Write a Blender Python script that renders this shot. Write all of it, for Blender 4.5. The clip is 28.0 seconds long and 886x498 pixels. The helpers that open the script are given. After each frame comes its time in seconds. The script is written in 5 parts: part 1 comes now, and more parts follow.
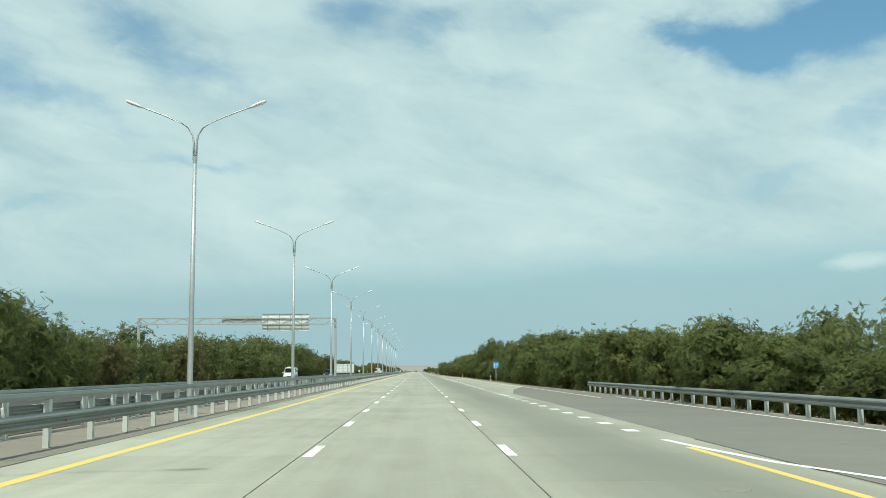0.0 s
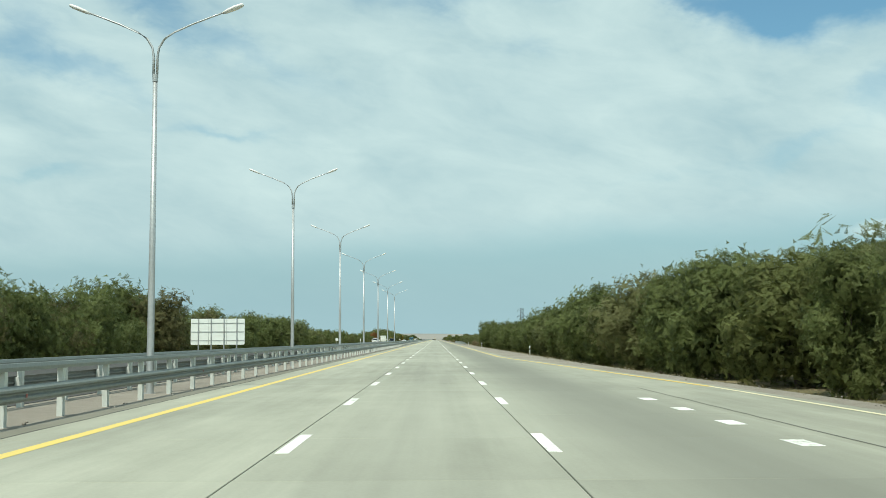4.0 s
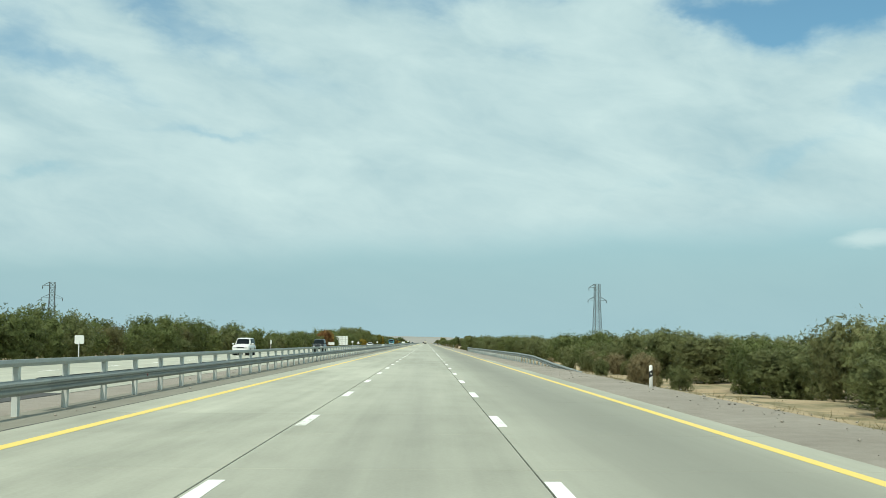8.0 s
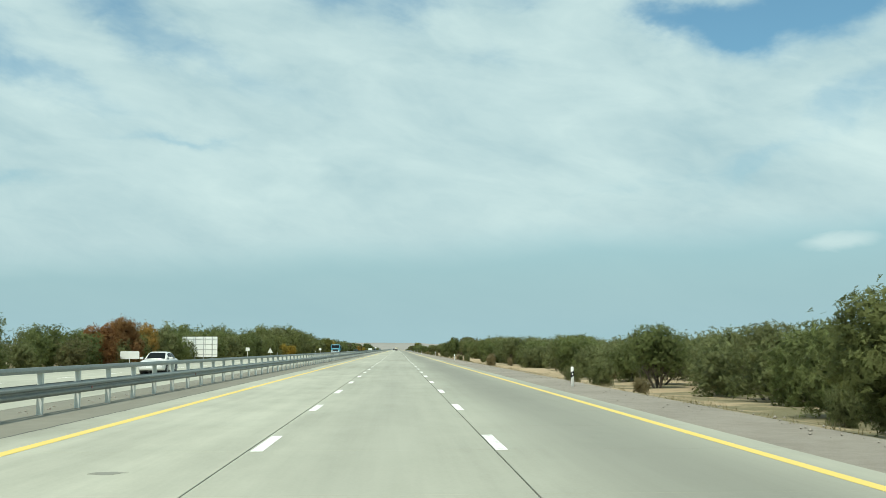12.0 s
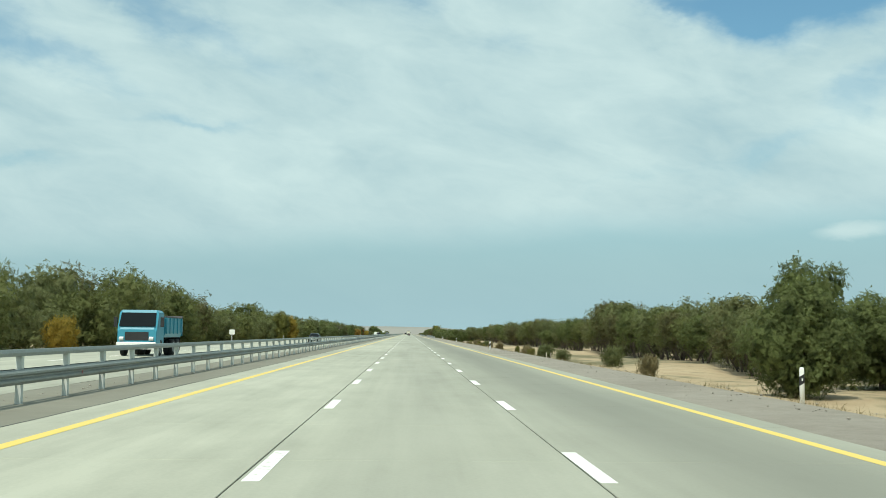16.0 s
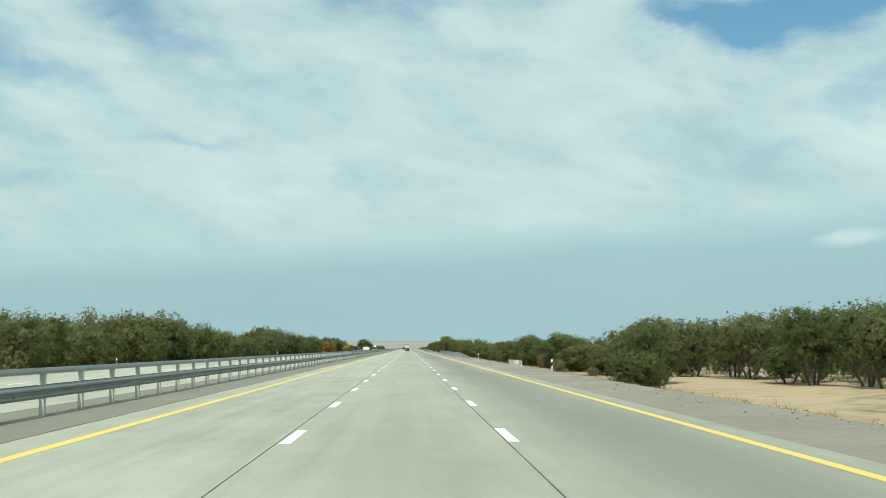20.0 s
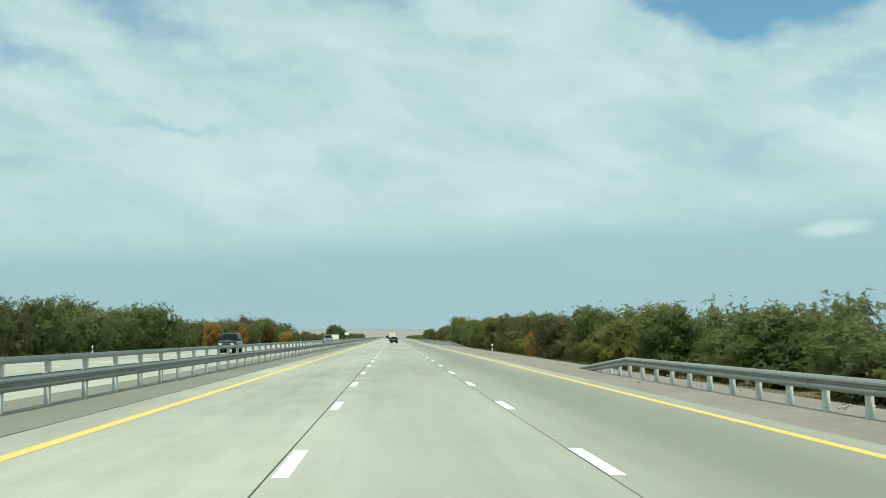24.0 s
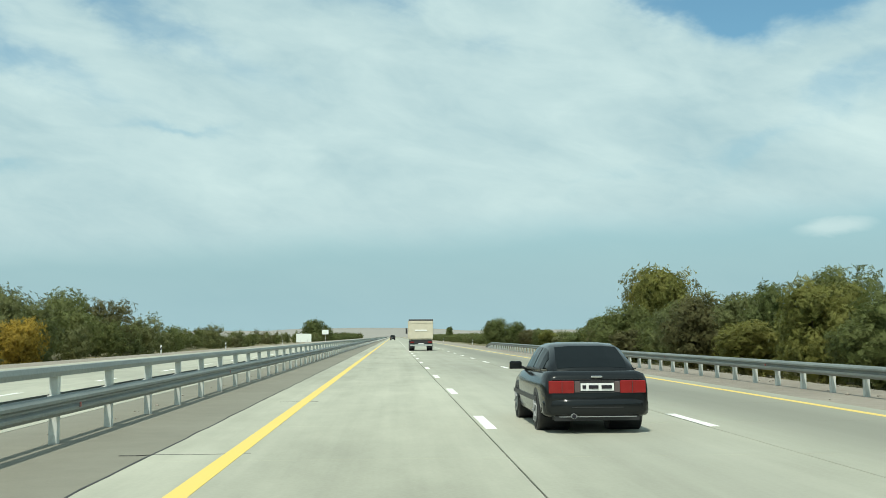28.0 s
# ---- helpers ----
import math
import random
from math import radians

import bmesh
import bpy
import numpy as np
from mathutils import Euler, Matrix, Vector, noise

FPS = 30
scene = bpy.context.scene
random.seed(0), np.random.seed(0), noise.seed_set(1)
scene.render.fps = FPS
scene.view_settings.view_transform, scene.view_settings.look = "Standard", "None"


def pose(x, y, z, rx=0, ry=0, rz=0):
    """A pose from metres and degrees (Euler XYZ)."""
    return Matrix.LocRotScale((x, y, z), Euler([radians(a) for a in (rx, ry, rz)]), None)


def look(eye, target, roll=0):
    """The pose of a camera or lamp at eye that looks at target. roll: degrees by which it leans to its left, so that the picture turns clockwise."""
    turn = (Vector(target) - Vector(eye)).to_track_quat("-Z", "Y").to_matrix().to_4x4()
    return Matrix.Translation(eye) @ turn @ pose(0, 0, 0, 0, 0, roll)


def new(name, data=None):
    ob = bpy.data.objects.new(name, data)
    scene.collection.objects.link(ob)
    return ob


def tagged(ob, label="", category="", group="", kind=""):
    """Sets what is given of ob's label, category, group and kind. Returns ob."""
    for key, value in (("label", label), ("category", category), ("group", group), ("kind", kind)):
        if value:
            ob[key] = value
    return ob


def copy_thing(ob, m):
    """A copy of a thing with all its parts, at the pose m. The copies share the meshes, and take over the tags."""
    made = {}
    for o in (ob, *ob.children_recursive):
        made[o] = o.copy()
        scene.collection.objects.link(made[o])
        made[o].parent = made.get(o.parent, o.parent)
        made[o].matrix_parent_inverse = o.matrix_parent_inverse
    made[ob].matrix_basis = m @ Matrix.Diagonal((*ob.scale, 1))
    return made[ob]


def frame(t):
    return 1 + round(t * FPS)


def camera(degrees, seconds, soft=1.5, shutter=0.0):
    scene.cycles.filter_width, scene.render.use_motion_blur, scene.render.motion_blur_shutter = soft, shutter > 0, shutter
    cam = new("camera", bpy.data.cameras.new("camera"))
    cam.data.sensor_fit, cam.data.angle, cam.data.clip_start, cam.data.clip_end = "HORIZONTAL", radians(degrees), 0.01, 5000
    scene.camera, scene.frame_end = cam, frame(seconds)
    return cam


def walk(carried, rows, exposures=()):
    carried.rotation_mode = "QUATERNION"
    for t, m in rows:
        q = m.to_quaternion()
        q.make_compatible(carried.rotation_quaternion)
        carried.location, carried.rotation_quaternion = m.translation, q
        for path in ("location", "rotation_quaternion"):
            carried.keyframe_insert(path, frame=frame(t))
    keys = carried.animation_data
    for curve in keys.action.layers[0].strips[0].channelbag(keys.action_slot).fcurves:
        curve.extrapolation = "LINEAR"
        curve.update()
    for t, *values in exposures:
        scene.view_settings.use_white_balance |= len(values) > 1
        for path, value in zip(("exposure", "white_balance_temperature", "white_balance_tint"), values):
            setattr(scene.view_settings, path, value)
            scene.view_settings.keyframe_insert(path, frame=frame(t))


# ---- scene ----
cam = camera(45.0, 28.0, soft=0.8)

# Worked out in true metres, then shrunk by this factor to slow the camera.
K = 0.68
EYE = 1.53

PATH = [  # seconds, x, y, yaw, pitch, roll
    (0.0, 0.25, 0.03, -1.42, 6.49, -0.23),
    (0.5, 0.31, 28.53, -0.84, 5.63, -0.81),
    (1.0, 0.25, 57.04, -0.62, 5.12, -0.98),
    (1.5, 0.42, 85.78, -0.53, 5.32, -0.62),
    (2.0, 0.44, 114.52, -0.22, 3.96, -1.60),
    (2.5, 0.42, 142.82, -0.00, 2.94, -1.20),
    (3.0, 0.37, 171.11, -0.42, 4.38, 0.26),
    (3.5, 0.37, 199.65, -0.29, 4.80, -0.17),
    (5.5, 0.31, 313.65, -0.87, 5.35, -0.05),
    (6.0, 0.30, 342.13, -0.87, 5.87, 1.11),
    (6.5, 0.40, 371.25, -1.24, 5.28, 1.05),
    (7.0, 0.50, 400.36, -1.05, 5.91, 1.07),
    (7.5, 0.54, 428.64, -0.98, 5.67, 0.76),
    (8.0, 0.57, 456.91, -0.85, 5.00, 0.48),
    (8.5, 0.49, 485.71, -0.26, 4.77, 0.01),
    (9.0, 0.40, 514.50, -0.20, 5.57, 0.13),
    (9.5, 0.27, 543.20, -0.07, 5.63, 0.03),
    (10.0, 0.14, 571.91, -0.26, 5.00, 0.52),
    (10.5, 0.14, 599.18, -1.76, 5.17, -0.21),
    (11.0, 0.14, 626.45, -2.80, 5.02, 0.01),
    (11.5, 0.27, 654.99, -3.02, 4.92, -0.21),
    (12.0, 0.39, 683.54, -2.46, 5.33, -0.16),
    (12.5, 0.32, 712.06, -2.56, 5.45, -0.32),
    (14.5, 0.07, 826.15, -1.80, 5.15, 0.23),
    (15.0, 0.02, 854.68, -2.06, 5.60, 0.41),
    (15.5, -0.05, 883.33, -1.92, 5.50, 0.41),
    (16.0, -0.11, 911.98, -1.77, 4.52, 0.55),
    (16.5, -0.01, 940.27, -2.38, 6.02, 0.22),
    (17.0, 0.08, 968.55, -2.69, 4.99, 0.16),
    (17.5, 0.13, 997.29, -2.12, 4.40, -0.19),
    (18.0, 0.17, 1026.04, -2.13, 4.58, -0.17),
    (18.5, 0.23, 1054.39, -2.28, 4.86, -0.42),
    (19.0, 0.29, 1082.75, -1.62, 5.15, 0.18),
    (19.5, 0.28, 1111.12, -1.83, 5.42, -0.16),
    (20.0, 0.28, 1139.50, -1.88, 5.26, -0.44),
    (20.5, 0.16, 1168.31, -1.72, 5.10, -0.32),
    (21.0, 0.03, 1197.12, -1.29, 4.90, 0.24),
    (21.5, 0.09, 1225.65, -1.42, 5.51, 0.07),
    (22.0, 0.13, 1254.17, -1.52, 5.85, -0.83),
    (22.5, -0.01, 1282.73, -2.34, 5.21, -1.38),
    (24.5, -0.58, 1396.98, -2.72, 4.65, 0.05),
    (25.0, -0.72, 1425.56, -2.66, 4.89, -1.38),
    (25.5, -1.26, 1454.26, -1.91, 4.31, -0.27),
    (26.0, -1.78, 1482.97, -1.86, 4.52, -0.15),
    (26.5, -2.27, 1511.29, -1.97, 4.60, 0.21),
    (27.0, -2.76, 1539.62, -1.80, 4.50, -0.35),
    (27.5, -3.03, 1568.03, -2.16, 4.84, -0.55),
    (28.0, -3.32, 1596.46, -2.68, 4.63, -0.42),
]


def gaze(x, y, yaw, pitch, roll):
    a, e = radians(yaw), radians(pitch)
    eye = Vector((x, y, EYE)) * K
    return look(eye, eye + Vector((-math.sin(a) * math.cos(e), math.cos(a) * math.cos(e), math.sin(e))), roll)


walk(cam, [(t, gaze(*row)) for t, *row in PATH], [(0.0, -0.03, 6420, 2.0), (28.0, -0.03, 6420, 2.0)])

# ---- sky and sun ----
SUN_UP, SUN_SIDE = 57.0, 18.0  # the sun stands behind the camera, a little to its left


class Tree:
    """Short names for building a node tree."""

    def __init__(self, tree):
        self.tree = tree

    def node(self, kind):
        return self.tree.nodes.new(kind)

    def link(self, a, b):
        self.tree.links.new(a, b)

    def put(self, socket, value):
        if isinstance(value, (int, float, tuple, list)):
            socket.default_value = value
        else:
            self.link(value, socket)

    def math(self, op, a, b=0.0, c=0.0, clamp=False):
        n = self.node("ShaderNodeMath")
        n.operation, n.use_clamp = op, clamp
        for s, v in zip(n.inputs, (a, b, c)):
            self.put(s, v)
        return n.outputs[0]

    def mix(self, f, a, b, blend="MIX"):
        n = self.node("ShaderNodeMix")
        n.data_type, n.blend_type = "RGBA", blend
        self.put(n.inputs[0], f), self.put(n.inputs[6], a), self.put(n.inputs[7], b)
        return n.outputs[2]

    def noise(self, vector, scale, detail=4.0, rough=0.55, dist=0.0):
        n = self.node("ShaderNodeTexNoise")
        if vector is not None:
            self.link(vector, n.inputs["Vector"])
        n.inputs["Scale"].default_value, n.inputs["Detail"].default_value = scale, detail
        n.inputs["Roughness"].default_value, n.inputs["Distortion"].default_value = rough, dist
        return n.outputs["Fac"]

    def scaled(self, vector, s, loc=(0, 0, 0)):
        n = self.node("ShaderNodeMapping")
        self.link(vector, n.inputs[0])
        n.inputs["Scale"].default_value, n.inputs["Location"].default_value = s, loc
        return n.outputs[0]

    def ramp(self, f, *stops):
        n = self.node("ShaderNodeValToRGB")
        while len(n.color_ramp.elements) < len(stops):
            n.color_ramp.elements.new(0.5)
        for e, (p, c) in zip(n.color_ramp.elements, stops):
            e.position, e.color = p, (*c, 1) if len(c) == 3 else c
        self.put(n.inputs[0], f)
        return n.outputs[0]

    def smooth(self, f, a, b):
        n = self.node("ShaderNodeMapRange")
        n.interpolation_type = "SMOOTHSTEP"
        self.put(n.inputs[0], f)
        n.inputs[1].default_value, n.inputs[2].default_value = a, b
        return n.outputs[0]


def build_sky():
    world = bpy.data.worlds.new("sky")
    scene.world = world
    world.use_nodes = True
    world.node_tree.nodes.clear()
    T = Tree(world.node_tree)
    nishita = T.node("ShaderNodeTexSky")
    nishita.sky_type, nishita.sun_disc = "NISHITA", False
    nishita.sun_elevation, nishita.sun_rotation = radians(SUN_UP), radians(180 + SUN_SIDE)
    nishita.dust_density = 2.0
    way = T.node("ShaderNodeTexCoord").outputs["Generated"]
    sep = T.node("ShaderNodeSeparateXYZ")
    T.link(way, sep.inputs[0])
    x, y, z = sep.outputs
    # degrees to the right of the road's line, and degrees up
    side = T.math("MULTIPLY", T.math("ARCTAN2", x, y), 57.2958)
    up = T.math("MULTIPLY", T.math("ARCSINE", z), 57.2958)
    flat = T.node("ShaderNodeCombineXYZ")
    T.link(side, flat.inputs[0]), T.link(up, flat.inputs[1])
    plane = flat.outputs[0]
    # wind-drawn warp of the cloud sheet
    w1 = T.math("SUBTRACT", T.noise(T.scaled(plane, (0.16, 0.26, 1)), 1.0, 5, 0.6), 0.5)
    w2 = T.math("SUBTRACT", T.noise(T.scaled(plane, (0.16, 0.26, 1), (7, 3, 5)), 1.0, 5, 0.6), 0.5)
    sw = T.math("ADD", side, T.math("MULTIPLY", w1, 7.0))
    uw = T.math("ADD", up, T.math("MULTIPLY", w2, 4.0))

    def gap(a, e, ra, re, tilt=0.0, s=sw, u=uw):
        """A soft opening in the clouds, about a degrees to the right and e degrees up."""
        da, de = T.math("SUBTRACT", s, a), T.math("SUBTRACT", u, e)
        c, n = math.cos(radians(tilt)), math.sin(radians(tilt))
        p = T.math("ADD", T.math("MULTIPLY", da, c / ra), T.math("MULTIPLY", de, n / ra))
        q = T.math("ADD", T.math("MULTIPLY", da, -n / re), T.math("MULTIPLY", de, c / re))
        r = T.math("ADD", T.math("MULTIPLY", p, p), T.math("MULTIPLY", q, q))
        return T.math("EXPONENT", T.math("MULTIPLY", r, -1.0))

    blue = None
    for g in GAPS:
        v = T.math("MULTIPLY", gap(*g[:5]), g[5])
        blue = v if blue is None else T.math("ADD", blue, v)
    # streaks drawn out from lower left to upper right, at two sizes
    turned = T.node("ShaderNodeVectorRotate")
    turned.rotation_type = "Z_AXIS"
    T.link(plane, turned.inputs["Vector"])
    turned.inputs["Angle"].default_value = radians(12)
    streak = T.noise(T.scaled(turned.outputs[0], (0.10, 0.24, 1)), 1.0, 5, 0.52, 0.5)
    fine = T.noise(T.scaled(turned.outputs[0], (0.40, 1.0, 1)), 1.0, 5, 0.6, 0.6)
    blue = T.math("ADD", blue, T.math("MULTIPLY", T.math("SUBTRACT", streak, 0.5), 0.62))
    blue = T.math("ADD", blue, T.math("MULTIPLY", T.math("SUBTRACT", fine, 0.5), 0.36))
    cover = T.math("SUBTRACT", 1.0, T.smooth(blue, 0.0, 1.15))
    # the clear band over the horizon, under the edge of the sheet
    edge = T.math("ADD", up, T.math("MULTIPLY", T.math("SUBTRACT", streak, 0.5), 3.0))
    edge = T.math("ADD", edge, T.math("MULTIPLY", side, -0.045))
    cover = T.math("MULTIPLY", cover, T.math("ADD", T.math("MULTIPLY", T.smooth(edge, 3.9, 6.6), 0.88), 0.12))
    # the sheet thins out high overhead and behind
    cover = T.math("MULTIPLY", cover, T.math("SUBTRACT", 1.0, T.math("MULTIPLY", T.smooth(up, 25, 60), 0.45)))
    puff = gap(22.9, 5.4, 2.0, 0.5, 3, side, T.math("ADD", up, T.math("MULTIPLY", T.math("SUBTRACT", fine, 0.5), 0.8)))
    cover = T.math("MAXIMUM", cover, T.math("MULTIPLY", T.smooth(puff, 0.05, 0.95), 0.9))
    shade = T.math("ADD", T.math("MULTIPLY", T.math("SUBTRACT", streak, 0.5), -1.9), T.math("MULTIPLY", T.math("SUBTRACT", fine, 0.5), -0.45))
    cloud = T.mix(T.math("ADD", 0.5, shade, clamp=True), SKY_CLOUD_LOW, SKY_CLOUD_HIGH)
    clear = T.mix(1.0, nishita.outputs[0], SKY_GAIN, "MULTIPLY")
    # thin haze that pales the sky near the horizon
    clear = T.mix(T.math("SUBTRACT", 1.0, T.smooth(up, 0.0, 14.0)), clear, SKY_HAZE)
    colour = T.mix(T.math("MULTIPLY", cover, 0.96), clear, cloud)
    bg = T.node("ShaderNodeBackground")
    T.link(colour, bg.inputs[0])
    bg.inputs[1].default_value = 1.0
    T.link(bg.outputs[0], T.node("ShaderNodeOutputWorld").inputs[0])


# openings in the clouds: degrees right, degrees up, half width, half height, tilt, strength
GAPS = [
    (-3.2, 19.2, 2.8, 1.6, 8, 0.75), (1.0, 18.4, 2.4, 1.2, 20, 0.6), (7.0, 18.8, 3.0, 0.8, 10, 0.4), (14.2, 17.2, 1.8, 0.9, -15, 0.7), (17.8, 16.2, 3.0, 1.5, -14, 1.3),
    (21.2, 17.4, 3.2, 1.6, 16, 1.1), (25.6, 18.2, 3.4, 1.9, 24, 1.2), (23.8, 12.0, 2.0, 1.2, 40, 0.42), (27.8, 13.6, 2.6, 1.7, 30, 0.75), (-21.5, 15.6, 2.8, 2.0, -30, 0.55),
    (-15.5, 17.6, 3.4, 1.2, -18, 0.65), (-18.2, 13.4, 4.6, 0.9, -14, 0.5), (-10.5, 15.1, 5.0, 0.7, -16, 0.45), (-11.5, 10.7, 3.4, 0.42, -4, 0.55), (-20.5, 8.2, 3.0, 0.4, 4, 0.45),
    (5.0, 15.4, 2.2, 0.6, 0, 0.3), (19.5, 10.0, 4.0, 0.8, 30, 0.36), (12.0, 8.2, 5.0, 0.5, 14, 0.26),
]
SKY_GAIN = (0.10, 0.138, 0.135, 1)
SKY_CLOUD_LOW, SKY_CLOUD_HIGH = (0.45, 0.61, 0.66, 1), (0.71, 0.85, 0.85, 1)
SKY_HAZE = (0.368, 0.545, 0.608, 1)
build_sky()

sun = new("sun", bpy.data.lights.new("sun", "SUN"))
sun.data.energy, sun.data.angle, sun.data.color = 4.0, radians(1.5), (1.0, 0.94, 0.84)
sun.matrix_world = look((-math.sin(radians(SUN_SIDE)) * 100, -math.cos(radians(SUN_SIDE)) * 100, math.tan(radians(SUN_UP)) * 100), (0, 0, 0))


# ---- materials ----
def surface(name, rough=0.7, metal=0.0):
    m = bpy.data.materials.new(name)
    m.use_nodes = True
    T = Tree(m.node_tree)
    T.bsdf = m.node_tree.nodes["Principled BSDF"]
    T.bsdf.inputs["Roughness"].default_value, T.bsdf.inputs["Metallic"].default_value = rough, metal
    T.mat = m
    T.object = T.node("ShaderNodeTexCoord").outputs["Object"]
    T.place = T.node("ShaderNodeNewGeometry").outputs["Position"]
    return T


def bumped(T, height, strength, distance):
    n = T.node("ShaderNodeBump")
    n.inputs["Strength"].default_value, n.inputs["Distance"].default_value = strength, distance
    T.link(height, n.inputs["Height"])
    T.link(n.outputs[0], T.bsdf.inputs["Normal"])


def plain(name, colour, rough=0.5, metal=0.0, spread=0.12, scale=6.0, bump=0.0):
    """A paint or plastic, with faint dirt at two sizes."""
    T = surface(name, rough, metal)
    a = T.noise(T.object, scale, 5)
    b = T.noise(T.object, scale * 0.13, 3)
    f = T.math("ADD", T.math("MULTIPLY", a, 0.5), T.math("MULTIPLY", b, 0.5))
    dark = tuple(c * (1 - spread) for c in colour)
    light = tuple(min(1, c * (1 + spread)) for c in colour)
    T.link(T.ramp(f, (0.3, dark), (0.7, light)), T.bsdf.inputs["Base Color"])
    if bump:
        bumped(T, a, bump, 0.01)
    return T.mat


def make_concrete():
    T = surface("road concrete", 0.78)
    big = T.noise(T.scaled(T.place, (0.22, 0.045, 1)), 1.0, 4)
    mid = T.noise(T.scaled(T.place, (1.1, 0.35, 1)), 1.0, 6, 0.65)
    grain = T.noise(T.place, 28.0, 3)
    slab = T.node("ShaderNodeObjectInfo").outputs["Random"]
    f = T.math("ADD", T.math("MULTIPLY", big, 0.5), T.math("MULTIPLY", mid, 0.38))
    f = T.math("ADD", f, T.math("MULTIPLY", grain, 0.12))
    f = T.math("ADD", f, T.math("MULTIPLY", T.math("SUBTRACT", slab, 0.5), 0.07))
    streak = T.noise(T.scaled(T.place, (2.4, 0.06, 1), (1, 5, 2)), 1.0, 4, 0.6)
    f = T.math("ADD", f, T.math("MULTIPLY", T.math("SUBTRACT", streak, 0.5), 0.30))
    base = T.ramp(f, (0.35, (0.262, 0.262, 0.206)), (0.5, (0.35, 0.35, 0.278)), (0.65, (0.44, 0.44, 0.352)))
    # worn, darker wheel tracks in the slow lane
    sep = T.node("ShaderNodeSeparateXYZ")
    T.link(T.place, sep.inputs[0])
    d = T.math("SUBTRACT", sep.outputs[0], 4.1 * K)
    track = T.math("EXPONENT", T.math("MULTIPLY", T.math("MULTIPLY", d, d), -0.6))
    base = T.mix(T.math("MULTIPLY", track, T.math("ADD", 0.5, T.math("MULTIPLY", mid, 0.5))), base, (0.175, 0.175, 0.142, 1))
    d2 = T.math("SUBTRACT", sep.outputs[0], 0.1 * K)
    track2 = T.math("EXPONENT", T.math("MULTIPLY", T.math("MULTIPLY", d2, d2), -1.1))
    base = T.mix(T.math("MULTIPLY", track2, T.math("MULTIPLY", mid, 0.5)), base, (0.22, 0.22, 0.19, 1))
    # dark rubber and patch spots
    spot = T.smooth(T.noise(T.scaled(T.place, (2.6, 0.8, 1), (3, 9, 0)), 1.0, 2), 0.76, 0.80)
    base = T.mix(T.math("MULTIPLY", spot, 0.3), base, (0.17, 0.17, 0.15, 1))
    T.link(base, T.bsdf.inputs["Base Color"])
    bumped(T, grain, 0.25, 0.004)
    return T.mat


def ground_mix(name, scale, stops, rough=0.95, bump=0.5, depth=0.03):
    T = surface(name, rough)
    big = T.noise(T.place, scale * 0.06, 4)
    mid = T.noise(T.place, scale * 0.6, 6, 0.65)
    grain = T.noise(T.place, scale * 7, 4, 0.7)
    f = T.math("ADD", T.math("MULTIPLY", big, 0.45), T.math("MULTIPLY", mid, 0.35))
    f = T.math("ADD", f, T.math("MULTIPLY", grain, 0.2))
    T.link(T.ramp(f, *stops), T.bsdf.inputs["Base Color"])
    bumped(T, T.math("ADD", grain, mid), bump, depth)
    return T.mat


def make_ground():
    """Sand with dry grass and scrub litter."""
    T = surface("sandy ground", 0.95)
    big = T.noise(T.place, 0.05, 4)
    mid = T.noise(T.place, 0.5, 6, 0.65)
    fine = T.noise(T.place, 9.0, 5, 0.7)
    sand = T.ramp(mid, (0.3, (0.34, 0.255, 0.15)), (0.7, (0.52, 0.41, 0.26)))
    grass = T.ramp(fine, (0.3, (0.085, 0.085, 0.036)), (0.7, (0.22, 0.19, 0.10)))
    f = T.smooth(T.math("ADD", T.math("MULTIPLY", big, 0.5), T.math("MULTIPLY", mid, 0.5)), 0.46, 0.58)
    f = T.math("MULTIPLY", f, T.math("ADD", 0.5, fine), clamp=True)
    sep = T.node("ShaderNodeSeparateXYZ")
    T.link(T.place, sep.inputs[0])
    along = T.math("ADD", sep.outputs[1], T.math("MULTIPLY", T.math("SUBTRACT", big, 0.5), 70.0))
    open_sand = T.math("MULTIPLY", T.smooth(along, 450 * K, 490 * K), T.math("SUBTRACT", 1.0, T.smooth(along, 1225 * K, 1260 * K)))
    far = T.smooth(T.math("ADD", T.math("ABSOLUTE", sep.outputs[0]), T.math("MULTIPLY", mid, 30.0)), 35.0, 90.0)
    open_sand = T.math("MULTIPLY", open_sand, T.math("SUBTRACT", 1.0, T.math("MULTIPLY", far, 0.7)))
    f = T.math("MAXIMUM", f, T.math("MULTIPLY", T.math("SUBTRACT", 1.0, open_sand), T.smooth(mid, 0.25, 0.5)))
    T.link(T.mix(f, sand, grass), T.bsdf.inputs["Base Color"])
    bumped(T, T.math("ADD", mid, T.math("MULTIPLY", fine, 0.4)), 0.6, 0.15)
    return T.mat


